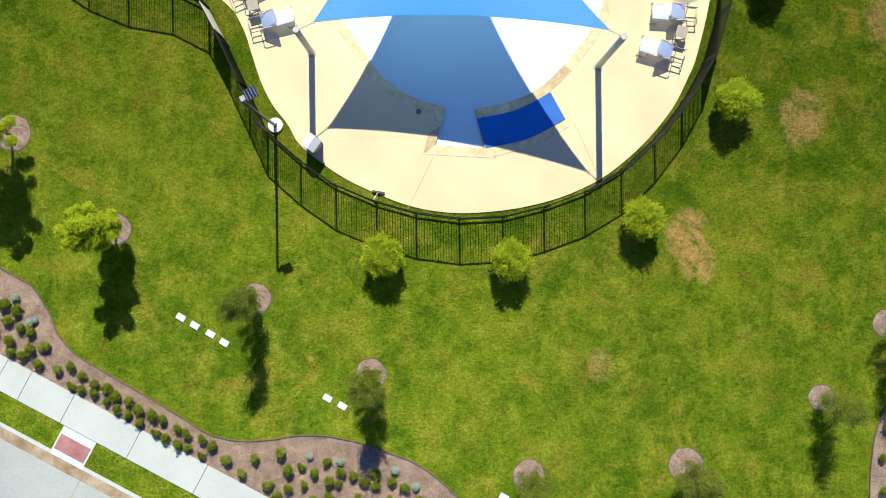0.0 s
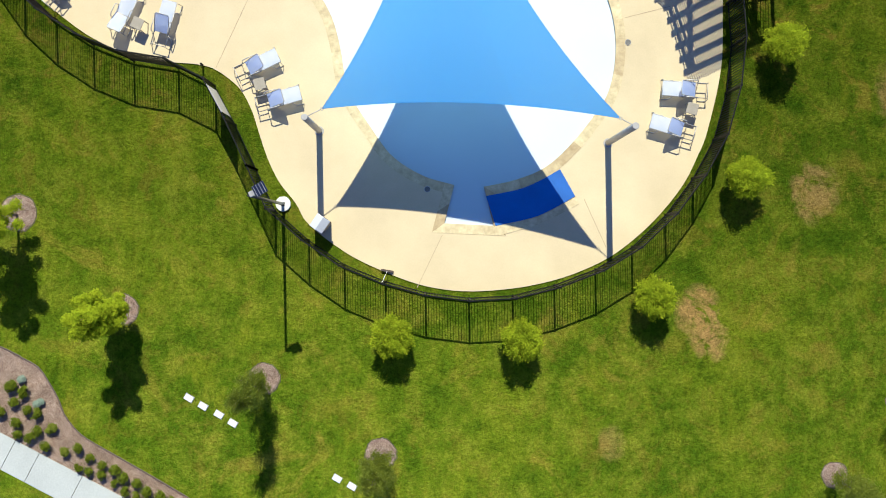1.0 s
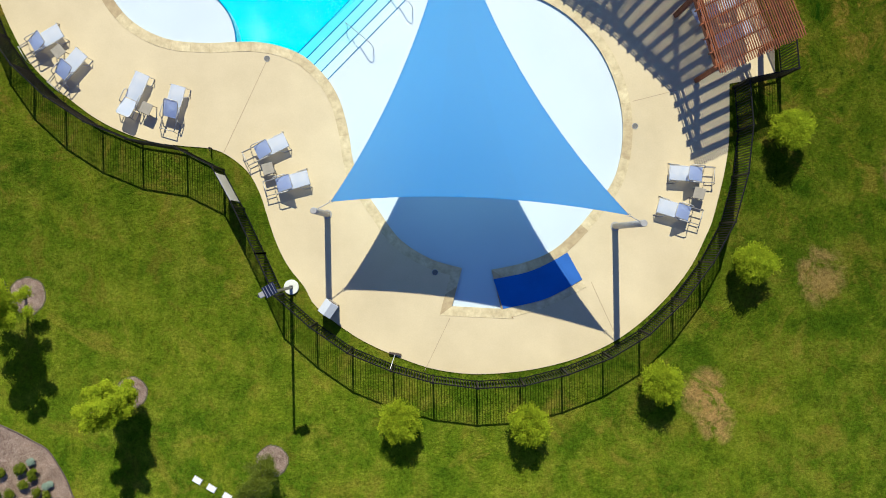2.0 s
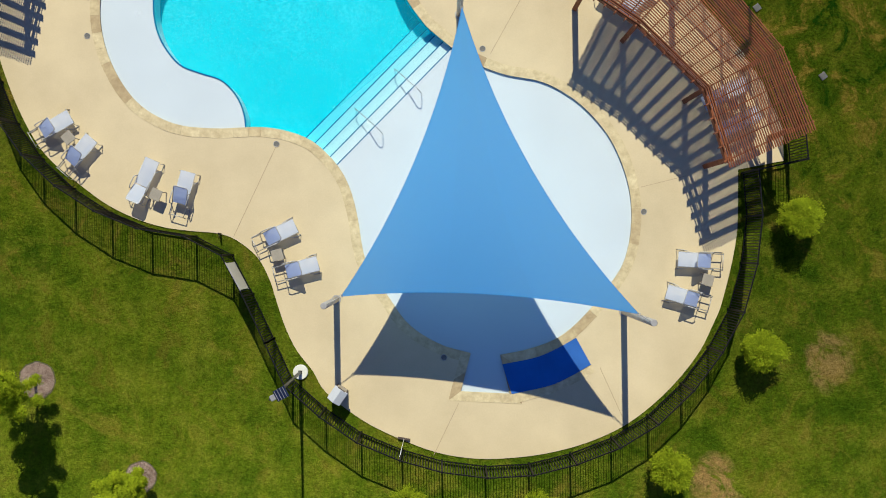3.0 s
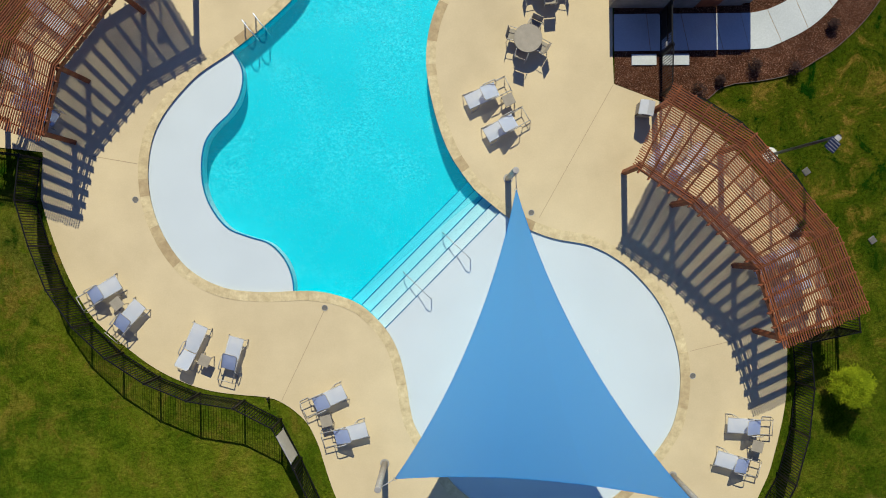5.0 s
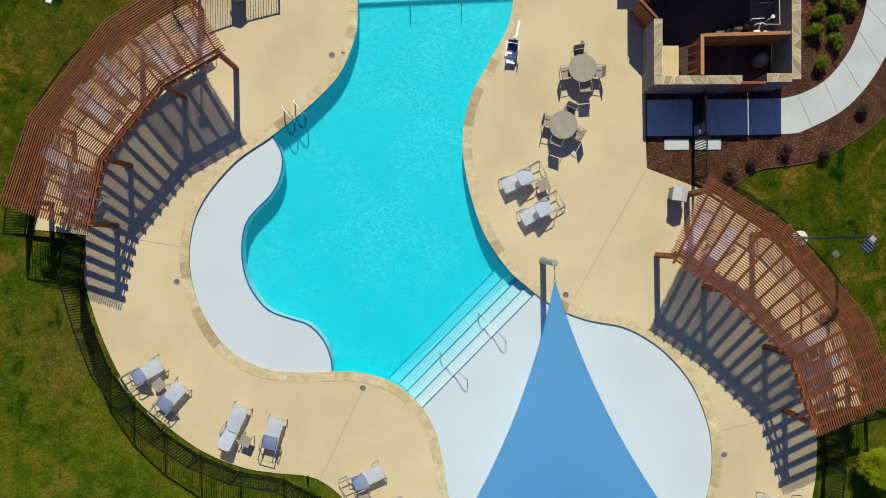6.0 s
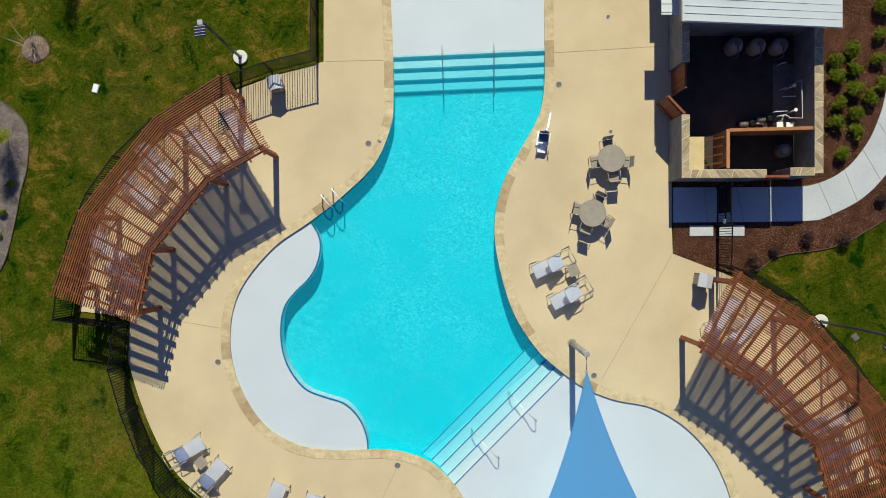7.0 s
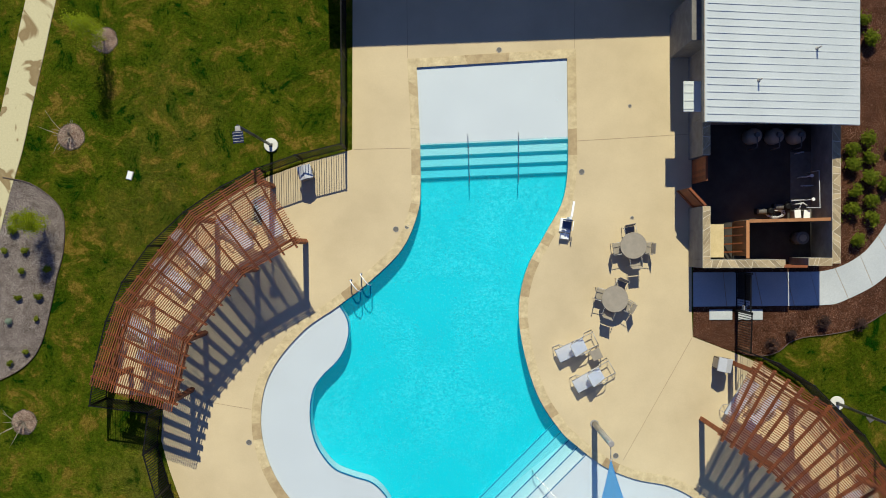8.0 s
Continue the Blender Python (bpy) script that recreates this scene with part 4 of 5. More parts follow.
# ---- solar lamps ----
def solar_lamp(x, y, dx, dy):
    ob = holder("solar_lamp", x, y, label="black lamp post with a solar panel on a white round footing", category="street lamp", group="solar lamps")
    part("footing", tube([(0, 0, -0.1), (0, 0, 0.05), (0, 0, 0.07)], [0.31, 0.31, 0.29], 28), CREAM, ob)
    part("base_plate", box((0.15, 0.15, 0.02), Matrix.Translation((0, 0, 0.08)), 0.006), POLE, ob)
    part("pole", tube([(0, 0, 0.07), (0, 0, 3.0), (0, 0, 6.0)], [0.065, 0.058, 0.05], 14), POLE, ob)
    a = math.degrees(math.atan2(dy, dx))
    m = pose(0, 0, 6.0, 0, 0, a)
    head = part("lamp_head", box((0.62, 0.20, 0.05), m @ Matrix.Translation((0.32, 0, 0.0)), 0.02), GREYSTEEL, ob)
    panel = part("solar_panel", box((0.46, 0.40, 0.03), m @ Matrix.Translation((0.44, 0, 0.10)) @ pose(0, 0, 0, 0, -8, 0), 0.006), PANEL, ob, "dark blue solar panel")
    for k in range(4):
        part("fin", box((0.012, 0.38, 0.010), m @ Matrix.Translation((0.27 + 0.11 * k, 0, 0.125 + 0.017 * (k - 1.5))) @ pose(0, 0, 0, 0, -8, 0)), GREYSTEEL, panel)
    return ob


solar_lamp(-6.99, 4.98, 0.85, 0.45)
solar_lamp(-14.67, 32.14, 0.1, -0.9)
solar_lamp(10.46, 20.62, -0.6, -0.65)


# ---- rails and small things round the pool ----
def hand_rail(a, b, za, zb, label, k=1.3):
    """A bent tube in the line from a (deep end) to b (shallow end)."""
    a, b = Vector(a), Vector(b)
    ob = holder("hand_rail", *b, label=label, category="handrail", group="pool handrails")
    d = a - b
    p = lambda t, z: (d.x * t, d.y * t, z)
    bend = [p(0.16 - 0.16 * math.cos(j * math.pi / 8), (0.26 + 0.20 * math.sin(j * math.pi / 8)) * k) for j in range(7)]
    part("tube", tube([p(0, zb), p(0, 0.1 * k)] + bend + [p(0.60, 0.22 * k), p(0.90, 0.10 * k), p(0.98, 0.04), p(1.0, -0.06), p(1, za)], 0.016, 8), CHROME, ob)
    part("flange", tube([p(0, zb), p(0, zb + 0.02)], 0.05, 12), CHROME, ob)
    return ob


hand_rail((-3.03, 17.5), (-1.9, 16.4), -0.9, -0.16, "polished steel handrail across the pool steps")
hand_rail((-4.67, 15.88), (-3.52, 14.8), -0.9, -0.16, "polished steel handrail across the pool steps")
hand_rail((-5.86, 30.4), (-5.94, 32.6), -1.0, -0.16, "polished steel handrail across the pool steps", 0.3)
hand_rail((-3.68, 30.45), (-3.69, 32.66), -1.0, -0.16, "polished steel handrail across the pool steps", 0.3)
for x, y in ((-11.13, 26.15), (-10.68, 26.42)):
    ob = holder("pool_ladder_rail", x, y, label="bright white grab rail at the pool edge", category="ladder", group="pool ladder rails")
    part("tube", tube([(0, 0, 0), (0, 0, 0.52), (0.06, -0.07, 0.68), (0.18, -0.24, 0.70), (0.32, -0.42, 0.58), (0.40, -0.50, 0.34), (0.40, -0.52, -1.0)], 0.026, 8), WHITE, ob)
    part("flange", tube([(0, 0, 0), (0, 0, 0.02)], 0.05, 12), CHROME, ob)


def pool_lift(x, y):
    ob = holder("pool_lift", x, y, 0, -8, label="white pool lift with a dark blue seat at the pool edge", category="pool lift")
    part("base", box((0.50, 0.62, 0.10), Matrix.Translation((0, 0, 0.05)), 0.02), WHITE, ob)
    part("mast", box((0.12, 0.12, 0.95), Matrix.Translation((0.05, 0.30, 0.55)), 0.015), WHITE, ob)
    part("arm", bar((0.08, 0.35, 1.0), (0.13, 1.05, 0.80), 0.09, 0.08, 0.015), WHITE, ob)
    part("seat", box((0.40, 0.36, 0.06), Matrix.Translation((0, 0, 0.50)), 0.02), NAVY, ob, "dark blue seat")
    part("backrest", box((0.40, 0.05, 0.36), Matrix.Translation((0, 0.22, 0.70)), 0.02), NAVY, ob, "dark blue backrest")
    for sx in (-1, 1):
        part("armrest", tube([(0.25 * sx, 0.22, 0.70), (0.25 * sx, -0.20, 0.70), (0.25 * sx, -0.20, 0.52)], 0.018, 6), WHITE, ob)
    part("footrest", box((0.40, 0.26, 0.03), Matrix.Translation((0, -0.48, 0.22)), 0.01), WHITE, ob)
    part("footrest_bar", bar((0, -0.24, 0.48), (0, -0.46, 0.23), 0.05, 0.03), WHITE, ob)


pool_lift(-1.62, 28.55)


def notice_board():
    a, b = Vector((-9.78, 9.72)), Vector((-8.98, 8.22))
    m, n = between((*a, 0), (*b, 0))
    ob = holder("notice_board", *((a + b) / 2), label="cream notice board fixed to the pool fence", category="sign")
    r = Matrix.Translation((0.06, 0.03, 0)) @ m.to_3x3().to_4x4()
    part("board", box((1.2, 0.02, 1.3), r @ Matrix.Translation((0, 0.05, 1.22)), 0.004), BOARD, ob)
    part("frame", box((1.26, 0.03, 0.05), r @ Matrix.Translation((0, 0.045, 1.90)), 0.006), GREYSTEEL, ob)
    part("frame", box((1.26, 0.03, 0.05), r @ Matrix.Translation((0, 0.045, 0.55)), 0.006), GREYSTEEL, ob)


notice_board()
broom = holder("push_broom", -2.72, 2.2, label="push broom with a pale pole leaning on the fence", category="broom")
part("pole", tube([(0, 0, 0.08), (-0.12, -0.42, 1.5)], 0.011, 6), WHITE, broom)
part("head", box((0.52, 0.09, 0.07), Matrix.Translation((0, 0, 0.06)) @ pose(0, 0, 0, 0, 0, -10), 0.01), BROWN, broom)
tap = holder("garden_tap", -10.25, 10.72, label="short black garden tap post on the grass strip", category="tap")
part("post", box((0.07, 0.07, 0.36), Matrix.Translation((0, 0, 0.15)), 0.01), BLACK, tap)
part("spout", tube([(0, 0, 0.29), (0.02, -0.12, 0.31), (0.02, -0.15, 0.24)], 0.02, 6), BLACK, tap)

for x, y, a in ((-10.95, -2.99, -31), (-10.37, -3.33, -31), (-9.72, -3.68, -31), (-9.15, -4.04, -31), (-4.86, -6.36, -31), (-4.25, -6.69, -31), (2.47, -10.5, -28), (-20.96, 30.81, 75)):
    b = holder("utility_box", x, y, -0.04, a, label="small white utility box lid in the lawn", category="utility box", group="utility boxes")
    part("lid", box((0.35, 0.22, 0.04), Matrix.Translation((0, 0, 0.045)), 0.008), WHITE, b)
    part("collar", box((0.40, 0.27, 0.05), Matrix.Translation((0, 0, 0.02)), 0.008), GREYSTEEL, b)
for x, y in ((11.97, 19.93), (14.69, 17.09)):
    b = holder("yard_drain", x, y, -0.04, 35, label="dark grated yard drain in the lawn", category="drain", group="yard drains")
    part("frame", box((0.28, 0.28, 0.06), Matrix.Translation((0, 0, 0.02)), 0.008), DRAIN, b)
    for k in range(5):
        part("bar", box((0.24, 0.02, 0.02), Matrix.Translation((0, -0.10 + 0.05 * k, 0.058))), DRAIN, b)


# ---- beds, paths and road ----
def bed(name, loop, material, label, rim=None):
    ob = tagged(part(name, slab([loop], -0.015, -0.08), material), label, "planting bed", kind="structure")
    if rim:
        strip = bmesh.new()
        for a, b in zip(rim, rim[1:]):
            add_bar(strip, (*a, -0.01), (*b, -0.01), 0.025, 0.09)
        part("edging", strip, EDGING, ob, "thin rusty steel edging")
    return ob


south_edge = spline([(-24.0, 1.2), (-21.5, 0.4), (-18.45, -0.92), (-17.8, -1.28), (-17.16, -1.65), (-16.76, -2.22), (-16.35, -2.95), (-16.11, -3.59), (-15.72, -4.15), (-15.16, -4.65), (-13.77, -5.46), (-12.32, -6.31), (-11.03, -7.09), (-10.06, -7.71), (-9.25, -8.02),
                     (-8.27, -8.14), (-7.14, -8.07), (-6.17, -7.92), (-5.2, -7.91), (-4.38, -8.03), (-3.42, -8.24), (-2.28, -8.64), (-1.31, -9.02), (-0.5, -9.54), (0.15, -10.11), (0.55, -10.53), (1.5, -12.2), (1.8, -14.0)], 0.3)
bed("mulch_bed_south", south_edge + [(-1.2, -14.0), (-7.35, -10.5), (-18.47, -4.5), (-24.0, -1.6)], MULCH, "brown shredded mulch bed with low shrubs beside a pavement", south_edge)
east_edge = spline([(19.6, -4.5), (18.56, -6.37), (18.03, -7.51), (17.79, -8.69), (17.69, -10.64), (18.0, -13.0)], 0.3)
bed("mulch_bed_east", east_edge + [(24.0, -13.0), (24.0, -4.5)], MULCH, "brown shredded mulch bed in the lawn", east_edge)
west_edge = spline([(-26.6, 30.75), (-26.18, 30.67), (-25.46, 30.51), (-24.69, 30.04), (-24.11, 29.46), (-23.87, 28.78), (-23.93, 27.42), (-24.23, 26.27), (-24.46, 25.1), (-24.92, 23.36), (-25.6, 22.4), (-26.76, 21.73), (-29.0, 20.8)], 0.3)
bed("mulch_bed_west", west_edge + [(-30.0, 20.8), (-28.2, 24.0), (-26.9, 28.6)], MULCH_GREY, "grey-brown mulch bed beside a path", west_edge)
bark_edge = spline([(4.08, 23.6), (5.95, 22.9), (7.15, 22.73), (7.93, 22.96), (8.32, 23.31), (8.97, 23.55), (10.01, 23.67), (11.04, 23.86), (11.8, 24.16), (12.59, 24.64), (13.27, 25.08), (14.6, 26.4), (16.0, 28.6), (17.0, 31.0)], 0.3)
bed("bark_bed", bark_edge + [(17.5, 45.0), (4.08, 45.0)], BARK, "dark bark mulch bed round the pump yard", bark_edge[8:])

D, N = Vector((0.8807, -0.4737)), Vector((-0.4737, -0.8807))
O = Vector((-15.40, -6.15))
along = lambda s, n: tuple(O + D * s + N * n)
strip = lambda a, b, n0, n1: [along(a, n1), along(b, n1), along(b, n0), along(a, n0)]
pavement = tagged(part("pavement", slab([strip(-60, 60, 0.0, 1.36)], -0.03), JOINT), "pale concrete pavement in long slabs", "pavement", kind="structure")
cuts = sorted([0.05 - 3.13 * 18 + 3.13 * k for k in range(37)] + [-1.96])
for a, b in zip(cuts, cuts[1:]):
    m = Matrix.Translation((*along((a + b) / 2, 0.68), -0.03)) @ pose(0, 0, 0, 0, 0, math.degrees(math.atan2(D.y, D.x)))
    part("paving_slab", box((b - a - 0.02, 1.35, 0.08), m, 0.006), PAVING, pavement)
kerb = tagged(part("kerb", slab([strip(-60, 0.25, 2.50, 2.66)], -0.02, -0.25), PAVING), "pale concrete kerb along the road", "kerb", kind="structure")
part("kerb_run", slab([strip(1.78, 60, 2.50, 2.66)], -0.02, -0.25), PAVING, kerb)
ramp_way = tagged(part("kerb_ramp", slab([[along(0.25, 2.66), along(1.78, 2.66), along(1.78, 1.36), along(0.25, 1.36)]], -0.028), CONCRETE), "concrete kerb ramp from the pavement to the road", "ramp", kind="structure")
part("tactile_paving", slab([[along(0.32, 2.40), along(1.70, 2.40), along(1.70, 1.72), along(0.32, 1.72)]], -0.020, -0.05), RED, ramp_way, "faded red tactile paving")
gutter = tagged(part("gutter", slab([strip(-60, 60, 2.66, 3.1)], -0.010 - 0.02), GUTTER), "muddy concrete gutter with standing dirt", "gutter", kind="structure")
road = tagged(part("road", slab([strip(-60, 60, 3.1, 11.0)], -0.034), ROADMAT), "pale concrete residential road", "road", kind="structure")
for s in (-2.6, 1.9, 6.4):
    part("road_joint", bar((*along(s, 3.1), -0.030), (*along(s, 11.0), -0.030), 0.03, 0.012), JOINT, road)

# curved path round the pump yard
PATH_IN = [(4.06, 26.45), (9.74, 26.48), (10.26, 26.58), (11.04, 26.9), (11.68, 27.34), (12.19, 27.93), (12.65, 28.63), (13.03, 29.54), (13.3, 30.6), (13.7, 33.0), (14.0, 36.0), (14.1, 40.0)]
PATH_OUT = [(4.06, 24.93), (9.67, 24.98), (10.53, 25.09), (11.17, 25.36), (11.8, 25.67), (12.46, 26.11), (13.27, 26.96), (14.1, 28.3), (14.7, 30.2), (15.1, 33.0), (15.4, 36.0), (15.5, 40.0)]
path_in, path_out = spline(PATH_IN, 0.4), spline(PATH_OUT, 0.4)
garden_path = tagged(part("garden_path", slab([path_out + path_in[::-1]], 0.0, -0.1), JOINT), "curved pale concrete garden path", "path", kind="structure")
n = 17
for k in range(n):
    f = lambda line, t: Vector(line[min(int(t * (len(line) - 1)), len(line) - 2)]).lerp(Vector(line[min(int(t * (len(line) - 1)), len(line) - 2) + 1]), t * (len(line) - 1) - min(int(t * (len(line) - 1)), len(line) - 2))
    t0, t1 = k / n + 0.0006, (k + 1) / n - 0.0006
    ts = [t0 + (t1 - t0) * j / 4 for j in range(5)]
    part("paving_slab", slab([[tuple(f(path_out, t)) for t in ts] + [tuple(f(path_in, t)) for t in ts[::-1]]], 0.012, -0.02), CONCRETE, garden_path)
for x0, x1 in ((4.78, 5.80), (6.02, 7.15)):
    tagged(part("concrete_pad", box((x1 - x0, 0.46, 0.08), Matrix.Translation(((x0 + x1) / 2, 24.57, 0.0)), 0.01), CONCRETE), "white concrete pad beside the garden path", "concrete pad", kind="structure")

# stained path in the north-west
WALK = [(-28.9, 22.0), (-27.35, 28.5), (-26.83, 30.5), (-26.38, 32.0), (-25.9, 34.15), (-25.35, 36.5), (-24.88, 38.6), (-23.6, 44.0)]
mid = spline(WALK, 0.5)
side_l, side_r = [], []
for k, p in enumerate(mid):
    d = (Vector(mid[min(k + 1, len(mid) - 1)]) - Vector(mid[max(k - 1, 0)])).normalized()
    side_l.append(tuple(Vector(p) + Vector((-d.y, d.x)) * 0.66))
    side_r.append(tuple(Vector(p) - Vector((-d.y, d.x)) * 0.66))
walkway = tagged(part("footpath", slab([side_r + side_l[::-1]], -0.015, -0.08), JOINT), "concrete footpath stained with dried mud", "path", kind="structure")
for k in range(0, len(mid) - 4, 4):
    part("paving_slab", slab([[tuple(Vector(p).lerp(Vector(q), 0.01)) for p, q in zip(side_r[k:k + 5], side_l[k:k + 5])] + [tuple(Vector(q).lerp(Vector(p), 0.01)) for p, q in list(zip(side_r[k:k + 5], side_l[k:k + 5]))[::-1]]], -0.005, -0.05), DIRTY, walkway)


# ---- pump yard and plant room ----
def flag_cap(parent, x0, y0, x1, y1, z, seed):
    """Broken flagstones with slanting pale mortar joints on top of a wall."""
    rnd = random.Random(seed)
    along_x = (x1 - x0) > (y1 - y0)
    L, w = max(x1 - x0, y1 - y0), min(x1 - x0, y1 - y0)
    lo = hi = 0.0
    while min(lo, hi) < L - 0.1:
        a, b = lo, hi
        lo, hi = (min(L, v + rnd.uniform(0.14, 0.62)) for v in (max(a, b - 0.3), max(b, a - 0.3)))
        if L - min(lo, hi) < 0.2:
            lo = hi = L
        quad = [Vector((a, 0.0)), Vector((lo, 0.0)), Vector((hi, w)), Vector((b, w))]
        shards = [quad]
        if (lo + hi - a - b) / 2 > 0.34:
            p, q = quad[0].lerp(quad[1], rnd.uniform(0.3, 0.7)), quad[2].lerp(quad[3], rnd.uniform(0.2, 0.8))
            shards = [[quad[0], p, q, quad[3]], [p, quad[1], quad[2], q]] if rnd.random() < 0.5 else [[quad[0], quad[1], quad[2]], [quad[0], quad[2], quad[3]]]
        for shard in shards:
            c = sum(shard, Vector((0, 0))) / len(shard)
            pts = [v + (c - v).normalized() * min(0.022, (c - v).length * 0.4) for v in shard]
            pts = [(x0 + v.x, y0 + v.y) if along_x else (x0 + v.y, y0 + v.x) for v in pts]
            if abs(area(pts)) < 0.004:
                continue
            part("capstone", slab([pts if area(pts) > 0 else pts[::-1]], z + 0.012 + rnd.uniform(0, 0.006), z - 0.02), STONE, parent)


def yard_wall(name, x0, y0, x1, y1, z, seed, label):
    ob = tagged(part(name, box((x1 - x0, y1 - y0, z), Matrix.Translation(((x0 + x1) / 2, (y0 + y1) / 2, z / 2)), 0.01), GREYWALL), label, "wall", kind="structure")
    part("mortar_bed", slab([[(x0 + 0.004, y0 + 0.004), (x1 - 0.004, y0 + 0.004), (x1 - 0.004, y1 - 0.004), (x0 + 0.004, y1 - 0.004)]], z + 0.006, z - 0.03), MORTAR, ob)
    flag_cap(ob, x0, y0, x1, y1, z, seed)
    return ob


WZ = 2.0
yard_wall("wall_south_west", 3.86, 26.70, 7.34, 27.05, WZ, 11, "grey stone yard wall capped with tan flagstones")
yard_wall("wall_south_east", 8.31, 26.78, 9.30, 27.12, WZ, 12, "grey stone yard wall capped with tan flagstones")
yard_wall("wall_west", 3.86, 27.05, 4.19, 29.30, WZ, 13, "grey stone yard wall capped with tan flagstones")
yard_wall("wall_west_north", 3.86, 31.45, 4.19, 33.0, WZ, 14, "grey stone yard wall capped with tan flagstones")
yard_wall("wall_east", 9.30, 26.88, 9.66, 33.0, WZ, 15, "grey stone yard wall capped with tan flagstones")
tagged(part("yard_floor", slab([[(4.0, 26.9), (9.5, 26.9), (9.5, 33.2), (4.0, 33.2)]], 0.016, -0.05), DARKFLOOR), "pump yard floor with roof shade put into its dark colour", "floor", kind="structure")


def wooden_gate(x, y, turn, length):
    ob = holder("wooden_gate", x, y, 0, turn, label="red-brown boarded timber yard gate", category="gate", group="yard gates")
    for k in range(8):
        part("board", box((length / 8 - 0.001, 0.025, 1.98), Matrix.Translation((length * (k + 0.5) / 8, 0, 1.0)), 0.003), CEDAR, ob)
    for z in (0.35, 1.75):
        part("ledge", box((length, 0.05, 0.10), Matrix.Translation((length / 2, 0.035, z)), 0.005), CEDAR, ob)
    part("cap", box((length, 0.10, 0.04), Matrix.Translation((length / 2, 0.01, 2.0)), 0.005), CEDAR, ob)


wooden_gate(4.02, 31.42, -90, 1.05)
wooden_gate(4.0, 29.34, 133, 1.0)
wooden_gate(7.28, 26.75, 0, 0.99)

# timber screen, a sheet for the lit floor patch, and equipment inside the yard
screen = holder("timber_screen", 5.80, 28.65, label="new timber screen dividing the pump yard", category="screen")
part("top_rail", bar((0.05, 0.02, 1.88), (3.50, 0.10, 1.88), 0.14, 0.06, 0.006), NEWWOOD, screen)
part("top_rail", bar((0.0, 0.06, 1.87), (0.0, -1.55, 1.87), 0.14, 0.06, 0.006), NEWWOOD, screen)
for k in range(12):
    part("board", box((0.284, 0.025, 1.80), Matrix.Translation((0.2 + 0.285 * k, 0.05, 0.93)), 0.003), NEWWOOD, screen)
for k in range(5):
    part("board", box((0.025, 0.294, 1.80), Matrix.Translation((0.0, -0.12 - 0.295 * k, 0.93)), 0.003), NEWWOOD, screen)
for k, y in enumerate((28.45, 28.1, 27.75, 27.4)):
    part("slope_rail", bar((-0.05, y - 28.65, 1.45), (-0.55, y - 28.65 - 0.05, 0.52), 0.06, 0.05), CEDAR, screen)
# added pale sheet that stands for a sunlit patch of the yard floor
lit_sheet = holder("plywood_sheet", 4.75, 27.85, label="pale sheet added on a low stand where the yard floor is lit", category="plywood")
part("sheet", box((0.98, 1.45, 0.025), Matrix.Translation((0, 0, 0.55)), 0.003), LITFLOOR, lit_sheet)
for sx, sy in ((-0.4, -0.6), (-0.4, 0.6), (0.4, -0.6), (0.4, 0.6)):
    part("stand_leg", box((0.06, 0.06, 0.52), Matrix.Translation((sx, sy, 0.275))), NEWWOOD, lit_sheet)


def filter_tank(x, y):
    ob = holder("filter_tank", x, y, label="pale round sand filter tank in the pump yard", category="tank", group="filter tanks")
    part("tank", tube([(0, 0, 0.05), (0, 0, 0.18), (0, 0, 0.72), (0, 0, 0.90), (0, 0, 1.0), (0, 0, 1.04)], [0.24, 0.34, 0.34, 0.29, 0.17, 0.05], 24), TAUPE, ob)
    part("valve", tube([(0, 0, 1.0), (0, 0, 1.18)], [0.12, 0.10], 12), DRAIN, ob)
    part("pipe", tube([(0, -0.1, 1.10), (0, -0.50, 1.10), (0, -0.55, 1.03), (0, -0.55, 0.1)], 0.03, 8), DRAIN, ob)
    return ob


first = filter_tank(6.50, 32.42)
for x in (7.46, 8.40):
    copy_thing(first, pose(x, 32.42, 0))
tagged(part("equipment_pad", box((1.25, 3.0, 0.08), Matrix.Translation((9.0, 30.3, 0.0)), 0.01), DRAIN), "dark concrete equipment pad in the pump yard", "pad")
for pts in ([(9.12, 30.86, 0.03), (9.12, 30.86, 1.2), (9.14, 30.0, 1.2), (9.16, 29.26, 1.2), (8.58, 29.27, 1.2)], [(8.45, 30.22, 0.9), (9.0, 30.24, 0.9), (9.0, 30.24, 0.03)], [(8.2, 29.6, 0.0), (8.2, 29.6, 0.8), (8.7, 29.62, 0.8)]):
    tagged(part("water_pipe", tube(pts, 0.022, 8), PVC), "white plastic water pipe run in the pump yard", "pipe", group="yard pipes")
for x, y, l, a in ((8.45, 29.45, 0.30, 10), (8.55, 29.25, 0.25, 70), (8.7, 29.5, 0.22, -30), (8.68, 30.64, 0.2, 0), (8.55, 31.7, 0.2, 10)):
    g = holder("pipe_fitting", x, y, 0, a, label="white plastic pipe fitting on the yard floor", category="pipe", group="pipe fittings")
    part("riser", tube([(0, 0, 0.02), (0, 0, 0.55)], 0.03, 8), PVC, g)
    part("branch", tube([(0, 0, 0.55), (l, 0, 0.55)], 0.03, 8), PVC, g)
for x, y in ((8.9, 30.66), (8.96, 29.64)):
    g = holder("pipe_valve", x, y, 0, label="white round valve on the yard pipework", category="valve", group="pipe valves")
    part("wheel", tube([(0, 0, 0.97), (0, 0, 1.02)], 0.075, 14), WHITE, g)
    part("stem", tube([(0, 0, 0.02), (0, 0, 0.97)], 0.025, 8), WHITE, g)
